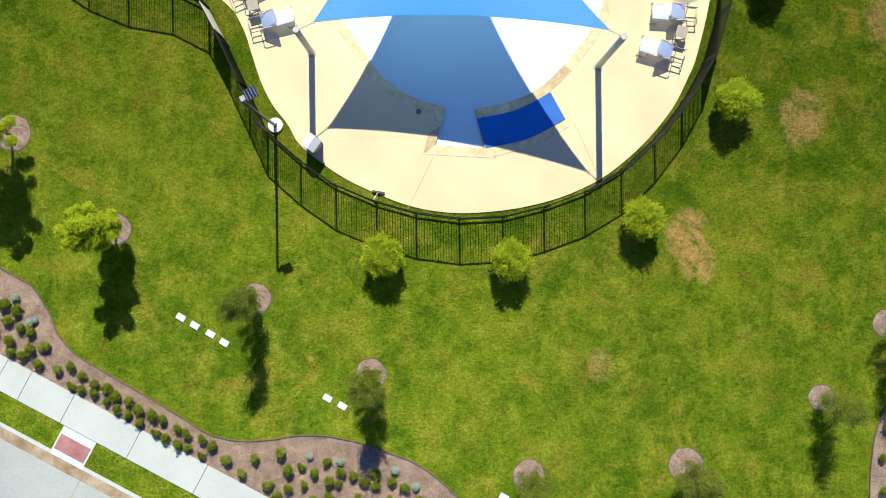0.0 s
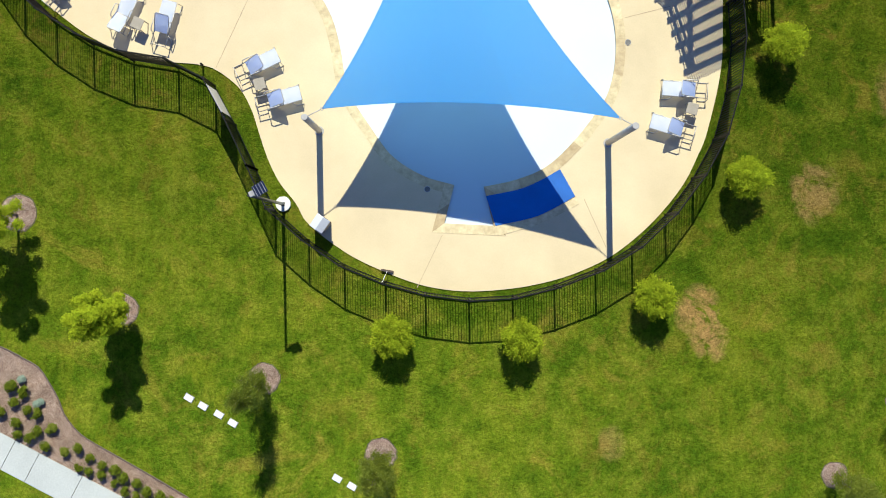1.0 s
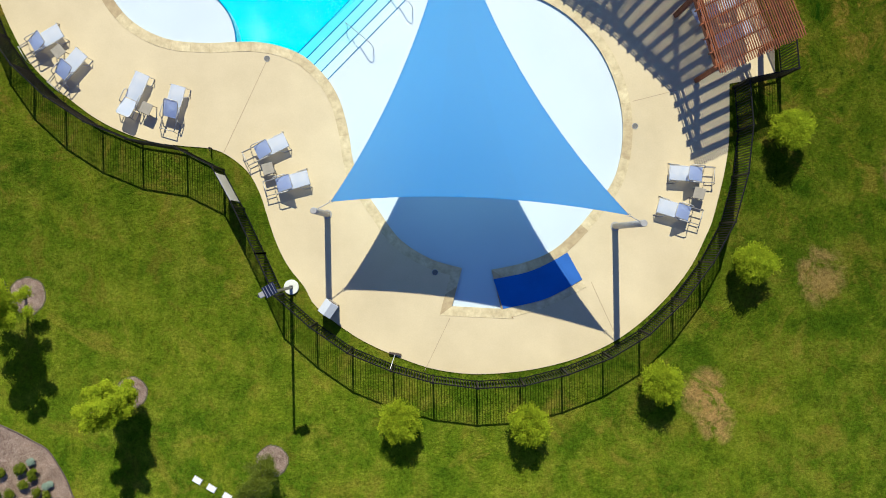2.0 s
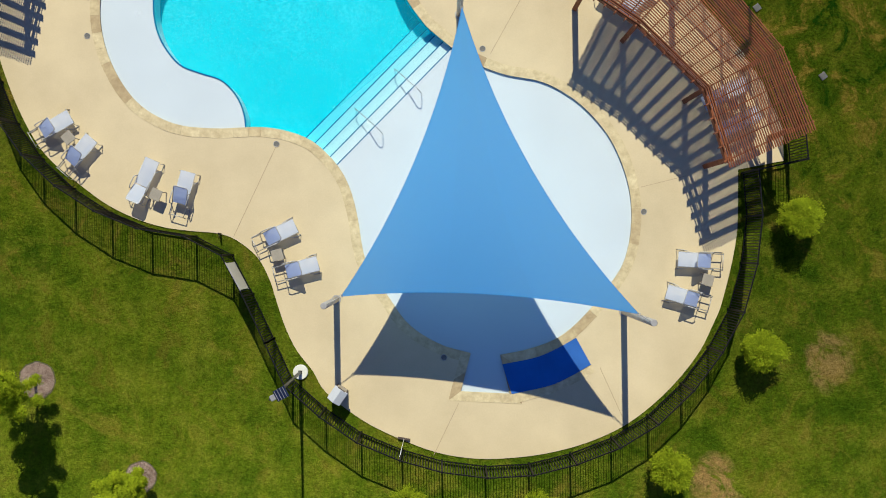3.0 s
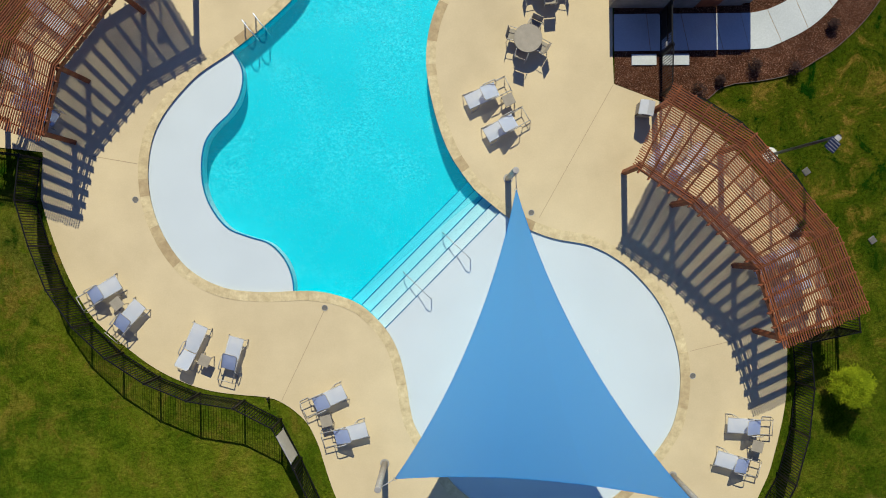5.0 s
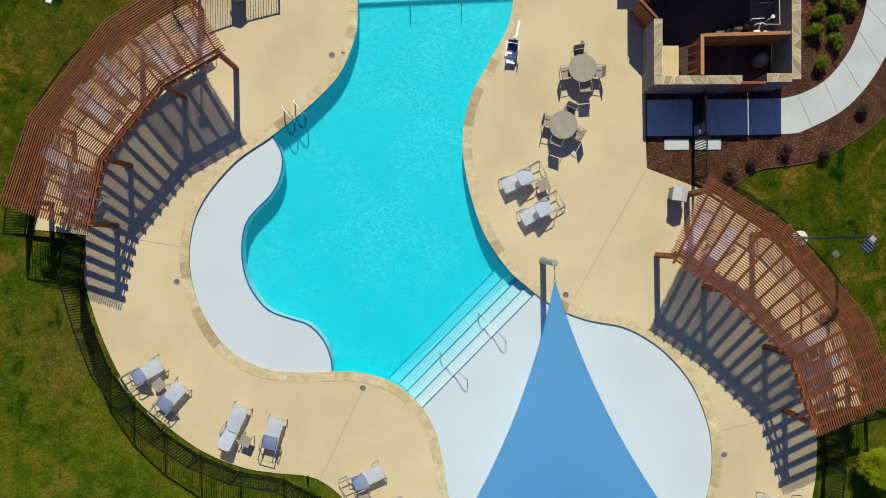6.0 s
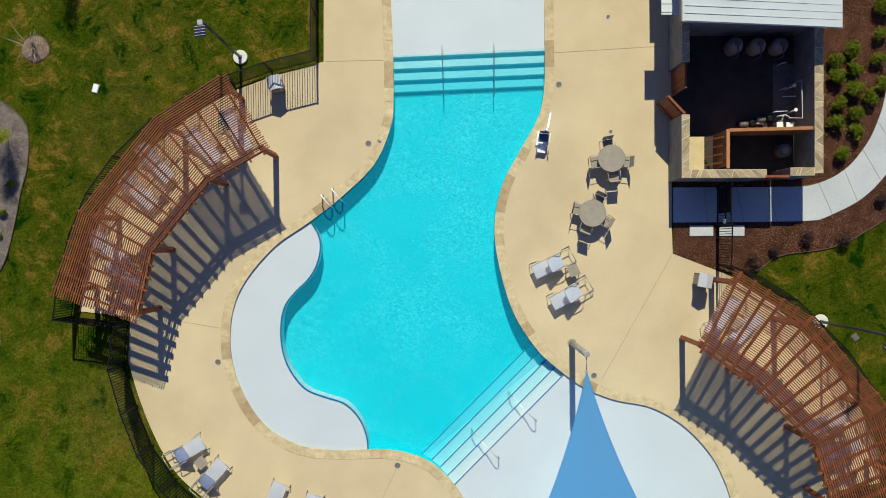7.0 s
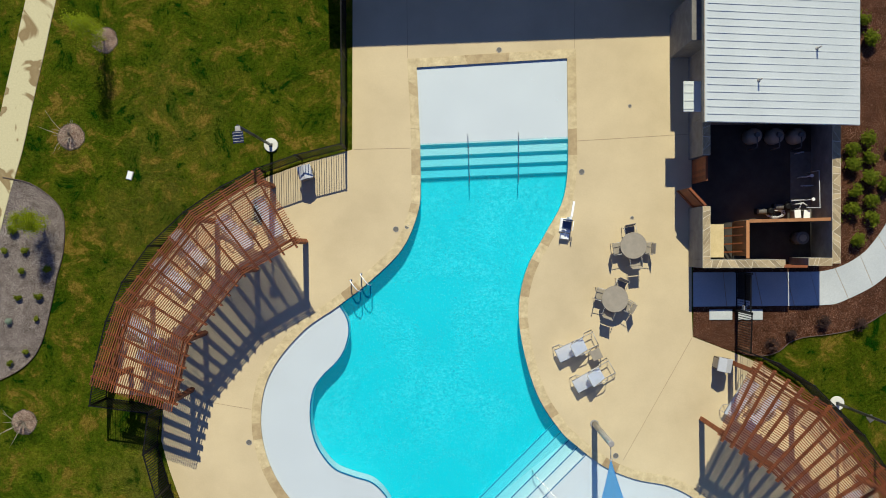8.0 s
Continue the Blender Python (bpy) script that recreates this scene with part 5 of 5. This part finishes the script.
for x, y, a in ((8.48, 29.02, 4), (8.88, 29.0, -3)):
    g = holder("control_box", x, y, 0, a, label="pale control box on the yard equipment pad", category="box", group="control boxes")
    part("case", box((0.26, 0.34, 0.50), Matrix.Translation((0, 0, 0.28)), 0.015), TAUPE, g)
    part("lid", box((0.28, 0.36, 0.03), Matrix.Translation((0, 0, 0.545)), 0.01), WHITE, g)
hose = holder("coiled_hose", 7.65, 29.05, label="grey hose lying in loose coils on the yard floor", category="hose")
rnd = random.Random(8)
part("coil", tube([((0.30 + 0.06 * math.sin(k * 0.9)) * math.cos(k * 0.5) * 1.25, (0.17 + 0.05 * math.sin(k * 1.3)) * math.sin(k * 0.5), 0.05 + 0.012 * k / 4 + 0.02 * math.sin(k * 0.7)) for k in range(72)], 0.016, 6), PVC, hose)
for x, y in ((7.15, 29.15), (7.9, 29.35)):
    g = holder("pool_pump", x, y, label="dark pool pump on the yard floor", category="pump", group="pool pumps")
    part("motor", tube([(-0.3, 0, 0.25), (0.05, 0, 0.25)], 0.13, 14), DRAIN, g)
    part("strainer", tube([(0.2, 0, 0.05), (0.2, 0, 0.48), (0.2, 0, 0.52)], [0.15, 0.15, 0.10], 14), BLACK, g)
    part("base", box((0.66, 0.26, 0.06), Matrix.Translation((-0.05, 0, 0.05)), 0.01), BLACK, g)
drum = holder("chemical_drum", 8.62, 27.97, label="dark drum with a pale lid in the pump yard", category="drum")
part("body", tube([(0, 0, 0.02), (0, 0, 0.75)], 0.28, 18), DRAIN, drum)
part("lid", tube([(0, 0, 0.75), (0, 0, 0.80)], [0.16, 0.15], 18), TAUPE, drum)


def plant_room():
    ob = holder("plant_room", 6.5, 37.0, label="plant room with a white ribbed metal roof and stone walls", category="building")
    X0, X1, Y0, Y1 = 3.25, 9.87, 32.52, 41.5
    zt = lambda x: 4.22 + (3.18 - 4.22) * (x - X0) / (X1 - X0)
    bm = bmesh.new()
    for x, y, dz in ((X0, Y0, 0), (X1, Y0, 0), (X1, Y1, 0), (X0, Y1, 0), (X0, Y0, -0.12), (X1, Y0, -0.12), (X1, Y1, -0.12), (X0, Y1, -0.12)):
        bm.verts.new((x - 6.5, y - 37, zt(x) + dz))
    bm.verts.ensure_lookup_table()
    for f in ((0, 1, 2, 3), (7, 6, 5, 4), (0, 4, 5, 1), (1, 5, 6, 2), (2, 6, 7, 3), (3, 7, 4, 0)):
        bm.faces.new([bm.verts[i] for i in f])
    bmesh.ops.recalc_face_normals(bm, faces=bm.faces)
    roof = part("roof", bm, ROOFMETAL, ob, "white ribbed metal roof")
    y = Y0 + 0.03
    while y < Y1:
        part("rib", bar((X0 - 6.4, y - 37, zt(X0) + 0.004), (X1 - 6.5, y - 37, zt(X1) + 0.004), 0.03, 0.016), ROOFMETAL, roof)
        y += 0.29
    part("fascia", bar((X0 - 6.5 - 0.02, Y0 - 37, 4.09), (X0 - 6.5 - 0.02, Y1 - 37, 4.09), 0.04, 0.30), TAUPE, ob)
    for a, b, c, d, h in ((3.86, 33.0, 4.16, 41.3, 3.90), (9.35, 33.0, 9.65, 41.3, 3.05), (4.16, 33.0, 9.35, 33.25, 3.08), (4.16, 41.0, 9.35, 41.3, 3.08)):
        part("wall", box((c - a, d - b, h), Matrix.Translation(((a + c) / 2 - 6.5, (b + d) / 2 - 37, h / 2)), 0.01), GREYWALL, ob)
    part("buttress", box((0.85, 1.9, 3.25), Matrix.Translation((3.45 - 6.5, 36.9 - 37, 1.625)), 0.015), GREYWALL, ob)
    aw = part("awning", box((0.72, 1.25, 0.05), Matrix.Translation((3.16 - 6.5, 33.75 - 37, 2.86)), 0.01), ROOFMETAL, ob, "small white metal awning")
    for k in range(4):
        part("rib", box((0.72, 0.03, 0.03), Matrix.Translation((3.16 - 6.5, 33.25 - 37 + 0.33 * k, 2.895))), ROOFMETAL, aw)
    for x, y in ((7.99, 35.55), (5.49, 34.2)):
        part("vent_pipe", tube([(x - 6.5, y - 37, zt(x)), (x - 6.5, y - 37, zt(x) + 0.40)], 0.03, 10), GREYSTEEL, ob)
        part("flashing", tube([(x - 6.5, y - 37, zt(x)), (x - 6.5, y - 37, zt(x) + 0.05)], [0.08, 0.04], 12), GREYSTEEL, ob)


plant_room()
# plain hall out of view in the north, placed to cast the shadow on the deck
hall = holder("club_house", -1.0, 47.0, label="unseen plain hall placed to shade the north end of the deck", category="building")
part("wall", box((22.5, 8.0, 4.94), Matrix.Translation((0, -0.9, 2.47)), 0.01), GREYWALL, hall)
part("roof", box((22.6, 8.6, 0.25), Matrix.Translation((0.0, -1.0, 5.07)), 0.02), ROOFMETAL, hall)
hall.matrix_world = pose(-1.0, 47.3, 0, 0, 0, 1.9)


def fence_gate():
    ob = holder("fence_gate", 5.95, 26.45, label="black steel picket gate across the garden path", category="gate")
    for y in (0.0, -1.66):
        part("gate_post", box((0.08, 0.08, 1.98), Matrix.Translation((0, y, 0.99)), 0.006), BLACK, ob)
    for z in (0.14, 1.15, 1.83):
        part("gate_rail", bar((0, 0, z), (0, -1.66, z), 0.05, 0.05), BLACK, ob)
    for k in range(1, 16):
        part("picket", box((0.02, 0.02, 1.7), Matrix.Translation((0, -1.66 * k / 16, 0.98))), BLACK, ob)
    part("latch_box", box((0.10, 0.20, 0.26), Matrix.Translation((0, -1.5, 1.05)), 0.01), GREYSTEEL, ob)
    part("mesh_panel", box((0.012, 1.1, 1.6), Matrix.Translation((0.03, -0.6, 0.98))), BLACK, ob)


fence_gate()


# ---- planting ----
def leaf_cloud(bm, rnd, centre, radii, count, size, shell=0.55, lumps=5, gaps=0.0):
    """Many small leaves in a lumpy ellipsoid, thinner where the noise leaves gaps."""
    c = Vector(centre)
    seeds = Vector((rnd.uniform(0, 50), rnd.uniform(0, 50), rnd.uniform(0, 50)))
    made = 0
    while made < count:
        d = Vector((rnd.gauss(0, 1), rnd.gauss(0, 1), rnd.gauss(0, 1))).normalized()
        lump = 0.80 + 0.42 * noise.noise(d * lumps * 0.5 + seeds)
        r = (shell + (1 - shell) * rnd.random() ** 0.5) * lump
        p = c + Vector((d.x * radii[0], d.y * radii[1], d.z * radii[2])) * r
        if gaps and noise.noise(p * 3.0 + seeds) < gaps - 0.5 + 0.25 * rnd.random():
            made += 0.25
            continue
        s = size * rnd.uniform(0.6, 1.35)
        u = (d + Vector((rnd.gauss(0, 0.6), rnd.gauss(0, 0.6), rnd.gauss(0, 0.6) + 0.3))).normalized()
        a = u.orthogonal().normalized()
        a.rotate(Matrix.Rotation(rnd.uniform(0, math.tau), 3, u))
        b = u.cross(a)
        vs = [bm.verts.new(p + v) for v in (a * s, b * s * 0.5 + u * s * 0.12, -a * s, -b * s * 0.5 + u * s * 0.12)]
        bm.faces.new(vs)
        made += 1


def limbs(bm, rnd, start, end, spread, count, r):
    for k in range(count):
        a = rnd.uniform(0, math.tau)
        z0 = start + (end - start) * rnd.uniform(0.0, 0.75)
        l = spread * rnd.uniform(0.55, 1.0)
        add_tube(bm, [(0, 0, z0), (math.cos(a) * l * 0.5, math.sin(a) * l * 0.5, z0 + l * 0.35), (math.cos(a) * l, math.sin(a) * l, z0 + l * 0.9)], [r, r * 0.65, r * 0.25], 5)


def mulch_ring(x, y, r, seed):
    rnd = random.Random(seed)
    loop = [(r * rnd.uniform(0.94, 1.05) * math.cos(k * math.tau / 26), r * rnd.uniform(0.94, 1.05) * math.sin(k * math.tau / 26)) for k in range(26)]
    bm = bmesh.new()
    centre = bm.verts.new((0, 0, 0.05))
    rims = [[bm.verts.new((px * f, py * f, z)) for px, py in loop] for f, z in ((0.55, 0.045), (0.92, 0.02), (1.0, -0.03))]
    for i in range(26):
        bm.faces.new((centre, rims[0][i - 1], rims[0][i]))
        for A, B in zip(rims, rims[1:]):
            bm.faces.new((A[i - 1], B[i - 1], B[i], A[i]))
    bmesh.ops.recalc_face_normals(bm, faces=bm.faces)
    ob = tagged(part("mulch_ring", bm, MULCH), "round mulch ring at the foot of a tree", "mulch", group="mulch rings")
    ob.matrix_world = pose(x, y, -0.03)
    part("edging", tube([(px * 1.01, py * 1.01, 0.0) for px, py in loop], 0.012, 5, True), EDGING, ob, "thin dark edging")


def dense_bush(x, y, seed, r=0.86, h=1.98):
    rnd = random.Random(seed)
    ob = holder("young_tree", x, y, -0.04, rnd.uniform(0, 360), label="bushy bright green young tree on the lawn", category="tree", group="bushy young trees")
    bm = bmesh.new()
    add_tube(bm, [(0, 0, 0), (0.02, 0.01, 0.65), (0, 0.02, 1.45)], [0.045, 0.035, 0.02], 7)
    limbs(bm, rnd, 0.3, 1.0, 0.55, 9, 0.016)
    part("trunk", bm, TRUNK, ob)
    bm = bmesh.new()
    seeds = Vector((seed * 1.7, seed * 0.9, 3.0))
    for k in range(24):
        a, rr, z = rnd.uniform(0, math.tau), r * rnd.uniform(0.0, 0.72), h * rnd.uniform(0.22, 0.80)
        rr *= 1.0 - 0.5 * max(0, z / h - 0.5)
        s = rnd.uniform(0.22, 0.36)
        leaf_cloud(bm, rnd, (math.cos(a) * rr, math.sin(a) * rr, z), (s, s, s * 0.9), 640, 0.024, 0.12, 7)
    for k in range(2300):
        d = Vector((rnd.gauss(0, 1), rnd.gauss(0, 1), abs(rnd.gauss(0, 0.8)) - 0.1)).normalized()
        f = 0.80 + 0.42 * noise.noise(d * 2.2 + seeds)
        q = Vector((d.x * r * f, d.y * r * f, h * 0.5 + d.z * h * 0.46 * f)) * rnd.uniform(0.72, 1.0)
        d = (d + Vector((rnd.gauss(0, 0.5), rnd.gauss(0, 0.5), rnd.gauss(0, 0.4)))).normalized()
        for j in range(4):
            t = q + d * 0.045 * j + Vector((rnd.gauss(0, 0.025), rnd.gauss(0, 0.025), rnd.gauss(0, 0.025)))
            w = d.orthogonal().normalized()
            w.rotate(Matrix.Rotation(rnd.uniform(0, math.tau), 3, d))
            bm.faces.new([bm.verts.new(v) for v in (t - d * 0.02, t + w * 0.018 + d * 0.03, t + d * 0.07, t - w * 0.014 + d * 0.02)])
    part("crown", bm, LEAF, ob)


def leafy_tree(x, y, seed, z0, z1, r, leaves, label, off=(0, 0)):
    rnd = random.Random(seed)
    ob = holder("tree", x, y, -0.04, 0, label=label, category="tree", group="leafy trees")
    bm = bmesh.new()
    add_tube(bm, [(0, 0, 0), (0.02, 0.02, z0), (off[0] * 0.6, off[1] * 0.6, (z0 + z1) / 2), (off[0], off[1], z1 * 0.93)], [0.06, 0.05, 0.035, 0.012], 8)
    limbs(bm, rnd, z0 * 0.8, z1 * 0.8, r * 0.9, 14, 0.022)
    part("trunk", bm, TRUNK, ob)
    bm = bmesh.new()
    leaf_cloud(bm, rnd, (off[0], off[1], (z0 + z1) / 2), (r * 0.85, r * 0.85, (z1 - z0) * 0.48), leaves, 0.040, 0.2, 8)
    for k in range(50):
        a, rr, z = rnd.uniform(0, math.tau), rnd.uniform(0.20, 0.90) * r, rnd.uniform(0.05, 0.92)
        rr *= 1.15 * math.sin(math.pi * (0.15 + 0.75 * z)) ** 0.6
        leaf_cloud(bm, rnd, (off[0] + math.cos(a) * rr, off[1] + math.sin(a) * rr, z0 + (z1 - z0) * z), (0.33, 0.33, 0.28), leaves // 13, 0.038, 0.1, 4)
    part("crown", bm, LEAF, ob)


def sparse_tree(x, y, seed, h, r, leaves, material, label, lean=(0, 0)):
    rnd = random.Random(seed)
    ob = holder("slender_tree", x, y, -0.04, 0, label=label, category="tree", group="slender trees")
    bm = bmesh.new()
    tip = Vector((lean[0], lean[1], h))
    add_tube(bm, [(0, 0, 0), tuple(tip * 0.35), tuple(tip * 0.7), tuple(tip * 0.97)], [0.04, 0.032, 0.02, 0.006], 7)
    part("trunk", bm, TRUNK, ob)
    bm, tw = bmesh.new(), bmesh.new()
    for k in range(60):
        t = rnd.uniform(0.12, 0.96)
        a = rnd.uniform(0, math.tau)
        l = r * rnd.uniform(0.5, 1.1) * (1.15 - 0.6 * t)
        base = tip * t
        ends = [base, base + Vector((math.cos(a) * l * 0.5, math.sin(a) * l * 0.5, l * 0.55)), base + Vector((math.cos(a) * l, math.sin(a) * l, l * 0.8))]
        add_tube(tw, ends, [0.010, 0.006, 0.002], 4)
        for j in range(max(1, leaves // 9)):
            f = rnd.uniform(0.3, 1.05)
            p = ends[0].lerp(ends[2], f) + Vector((rnd.gauss(0, 0.09), rnd.gauss(0, 0.09), rnd.gauss(0, 0.09)))
            u = Vector((rnd.gauss(0, 1), rnd.gauss(0, 1), rnd.gauss(0, 1))).normalized()
            v = u.orthogonal().normalized() * 0.014
            u *= rnd.uniform(0.03, 0.055)
            bm.faces.new([bm.verts.new(q) for q in (p - u, p + v, p + u, p - v)])
    part("twigs", tw, TRUNK, ob)
    part("crown", bm, material, ob)


for k, (x, y) in enumerate(((-2.48, -0.38), (2.68, -0.60), (8.10, 1.05), (11.75, 5.85), (13.32, 11.25))):
    dense_bush(x, y, 20 + k)
RINGS = [(-17.92, 4.68), (-13.64, 0.66), (-7.85, -2.22), (-3.05, -5.37), (3.51, -9.6), (10.05, -9.17), (15.7, -6.37), (18.41, -3.29), (-23.57, 32.54), (-22.06, 36.82), (-25.72, 19.84)]
for k, (x, y) in enumerate(RINGS):
    mulch_ring(x, y, (0.78, 0.66, 0.66, 0.66, 0.68, 0.74, 0.56, 0.60, 0.60, 0.58, 0.56)[k], 60 + k)
leafy_tree(-17.95, 4.6, 31, 1.05, 5.2, 1.15, 9000, "leafy yellow-green tree in a mulch ring")
leafy_tree(-13.64, 0.62, 32, 0.85, 4.3, 0.84, 11000, "leafy yellow-green tree in a mulch ring")
for k, (x, y, h, r, n, m) in enumerate(((-7.85, -2.3, 4.5, 0.72, 2600, LEAF_DUSTY), (-3.05, -5.5, 3.8, 0.8, 3000, LEAF_DUSTY), (3.51, -9.7, 3.9, 0.8, 2200, LEAF_DUSTY), (10.05, -9.4, 3.9, 0.85, 2400, LEAF_DUSTY), (15.7, -6.5, 3.5, 0.7, 1300, LEAF_DUSTY), (18.41, -3.4, 3.9, 0.8, 1400, LEAF_DUSTY), (-22.06, 36.8, 3.4, 0.6, 700, LEAF), (-24.75, 28.7, 2.6, 0.6, 800, LEAF))):
    sparse_tree(x, y, 40 + k, h, r, n, m, "slender young tree with thin foliage in a mulch ring")


def bare_tree(x, y, seed):
    rnd = random.Random(seed)
    ob = holder("bare_tree", x, y, -0.04, 0, label="bare many-stemmed young tree in a mulch ring", category="tree", group="bare trees")
    for k in range(18):
        a, l = rnd.uniform(0, math.tau), rnd.uniform(0.7, 1.5)
        s = rnd.uniform(0.5, 1.6)
        w = rnd.uniform(-0.35, 0.35)
        p = lambda t: (math.cos(a + w * t * 2) * s * t ** 1.8 * l * 0.6 + 0.05 * math.cos(a), math.sin(a + w * t * 2) * s * t ** 1.8 * l * 0.6 + 0.05 * math.sin(a), l * (1.25 * t - 0.35 * t * t))
        part("stem", tube([p(0), p(0.25), p(0.5), p(0.75), p(1.0)], [0.016, 0.014, 0.011, 0.008, 0.003], 5), TWIG, ob)


bare_tree(-23.57, 32.54, 71)
bare_tree(-25.72, 19.84, 72)


def shrub(x, y, seed, r, material, label):
    rnd = random.Random(seed)
    ob = holder("shrub", x, y, -0.02, rnd.uniform(0, 360), label=label, category="shrub", group="bed shrubs")
    bm = bmesh.new()
    for k in range(6):
        a = k * math.tau / 6
        add_tube(bm, [(0, 0, 0), (math.cos(a) * r * 0.35, math.sin(a) * r * 0.35, r * 0.55), (math.cos(a) * r * 0.6, math.sin(a) * r * 0.6, r * 0.9)], [0.012, 0.008, 0.004], 4)
    part("stems", bm, TRUNK, ob)
    bm = bmesh.new()
    leaf_cloud(bm, rnd, (0, 0, r * 0.75), (r, r, r * 0.72), 800, 0.034, 0.25, 7, 0.16)
    part("foliage", bm, material, ob)
    return ob


kinds = [shrub(-18.27, -2.45, 81, 0.30, LEAF_DARK, "low round green shrub in a mulch bed"), shrub(-17.77, -2.73, 82, 0.27, LEAF_DARK, "low round green shrub in a mulch bed"), shrub(-17.16, -3.17, 83, 0.20, LEAF_PALE, "small silvery shrub in a mulch bed"),
         shrub(-16.66, -4.29, 84, 0.20, LEAF_DUSTY, "small dusty green shrub in a mulch bed")]
rnd = random.Random(9)
def plant(points, weights=(6, 6, 1, 1), scale=(0.85, 1.15)):
    for x, y in points:
        k = rnd.choices(range(4), weights)[0]
        s = rnd.uniform(*scale)
        copy_thing(kinds[k], pose(x + rnd.uniform(-0.06, 0.06), y + rnd.uniform(-0.06, 0.06), -0.02, 0, 0, rnd.uniform(0, 360)) @ Matrix.Diagonal((s, s, s, 1)))


GREEN, SILVER, DUSTY = (6, 6, 0, 0), (0, 0, 1, 0), (0, 0, 0, 1)
plant([(-18.06, -2.41), (-17.58, -2.65), (-18.11, -3.09), (-17.47, -3.41), (-17.15, -3.57), (-18.0, -3.89), (-17.91, -4.42), (-17.36, -4.54), (-16.88, -4.86), (-17.15, -4.22), (-18.6, -3.4), (-19.0, -2.6), (-19.2, -3.6)], GREEN)
plant([(-17.74, -2.12), (-17.03, -3.14)], SILVER)
plant([(-16.51, -4.17), (-16.03, -5.18)], DUSTY, (1.2, 1.5))
# double row along the pavement
plant([(-15.5, -4.99), (-14.97, -5.38), (-14.5, -5.67), (-13.99, -5.91), (-13.57, -6.19), (-13.12, -6.45), (-12.6, -6.75), (-12.12, -7.0), (-11.64, -7.21), (-11.04, -7.53), (-10.59, -7.77), (-10.05, -7.97), (-9.66, -8.21)], GREEN)
plant([(-15.45, -5.72), (-15.02, -5.94), (-14.53, -6.15), (-14.02, -6.51), (-13.57, -6.72), (-13.18, -7.01), (-12.65, -7.32), (-11.99, -7.69), (-11.58, -7.93), (-11.08, -8.21), (-10.56, -8.39), (-10.08, -8.66)], GREEN)
# looser planting where the southern bed widens
plant([(-6.46, -9.36), (-5.89, -9.12), (-5.33, -9.4), (-4.88, -8.99), (-4.77, -9.75), (-4.33, -9.32), (-4.32, -9.93), (-3.75, -9.56), (-3.36, -9.8), (-2.83, -9.48), (-2.83, -10.05), (-2.19, -9.8), (-6.46, -10.04), (-5.89, -9.96), (-4.77, -10.4), (-1.62, -10.08), (-6.94, -10.4)], GREEN)
plant([(-5.4, -10.6), (-3.6, -10.5), (-2.2, -10.6), (-1.1, -10.6), (-0.4, -10.8), (18.35, -7.6), (18.2, -8.9), (18.3, -10.2), (19.0, -8.3)], GREEN)
plant([(-4.39, -8.91), (-1.14, -9.97), (-3.31, -8.91), (-2.11, -9.37), (-5.62, -8.75)], SILVER)
plant([(-6.75, -8.67), (-7.87, -8.86), (-9.11, -8.91), (-8.39, -9.5), (-7.3, -9.83)], DUSTY, (1.2, 1.5))
# beside the pump yard
plant([(11.7, 32.35), (11.06, 31.91), (11.83, 31.52), (12.85, 31.84), (11.06, 31.14), (11.76, 30.63), (12.98, 30.94), (11.06, 30.12), (11.89, 29.67), (11.0, 29.16), (11.89, 28.78), (11.19, 27.89), (12.59, 30.3), (11.52, 37.66), (11.73, 36.78), (12.9, 33.0), (13.0, 34.2)], GREEN, (1.45, 1.75))
plant([(10.35, 30.12), (10.4, 31.4), (10.35, 28.72), (10.3, 27.7)], (1, 6, 0, 1), (0.7, 1.0))
for k, (x, y, r) in enumerate(((7.48, 23.24, 0.42), (9.79, 24.26, 0.40), (11.39, 24.12, 0.40), (8.38, 23.68, 0.28), (13.0, 25.9, 0.34))):
    shrub(x, y, 90 + k, r, LEAF_BROWN, "withered dark brown shrub in a bark bed")
plant([(-25.54, 27.58), (-25.75, 26.62), (-25.95, 25.46), (-24.93, 25.46), (-24.6, 26.65), (-25.13, 24.44), (-26.32, 24.39), (-26.46, 27.48), (-26.26, 22.46), (-25.52, 23.0), (-26.11, 28.39), (-25.34, 28.96)], (3, 3, 1, 4), (0.65, 1.0))
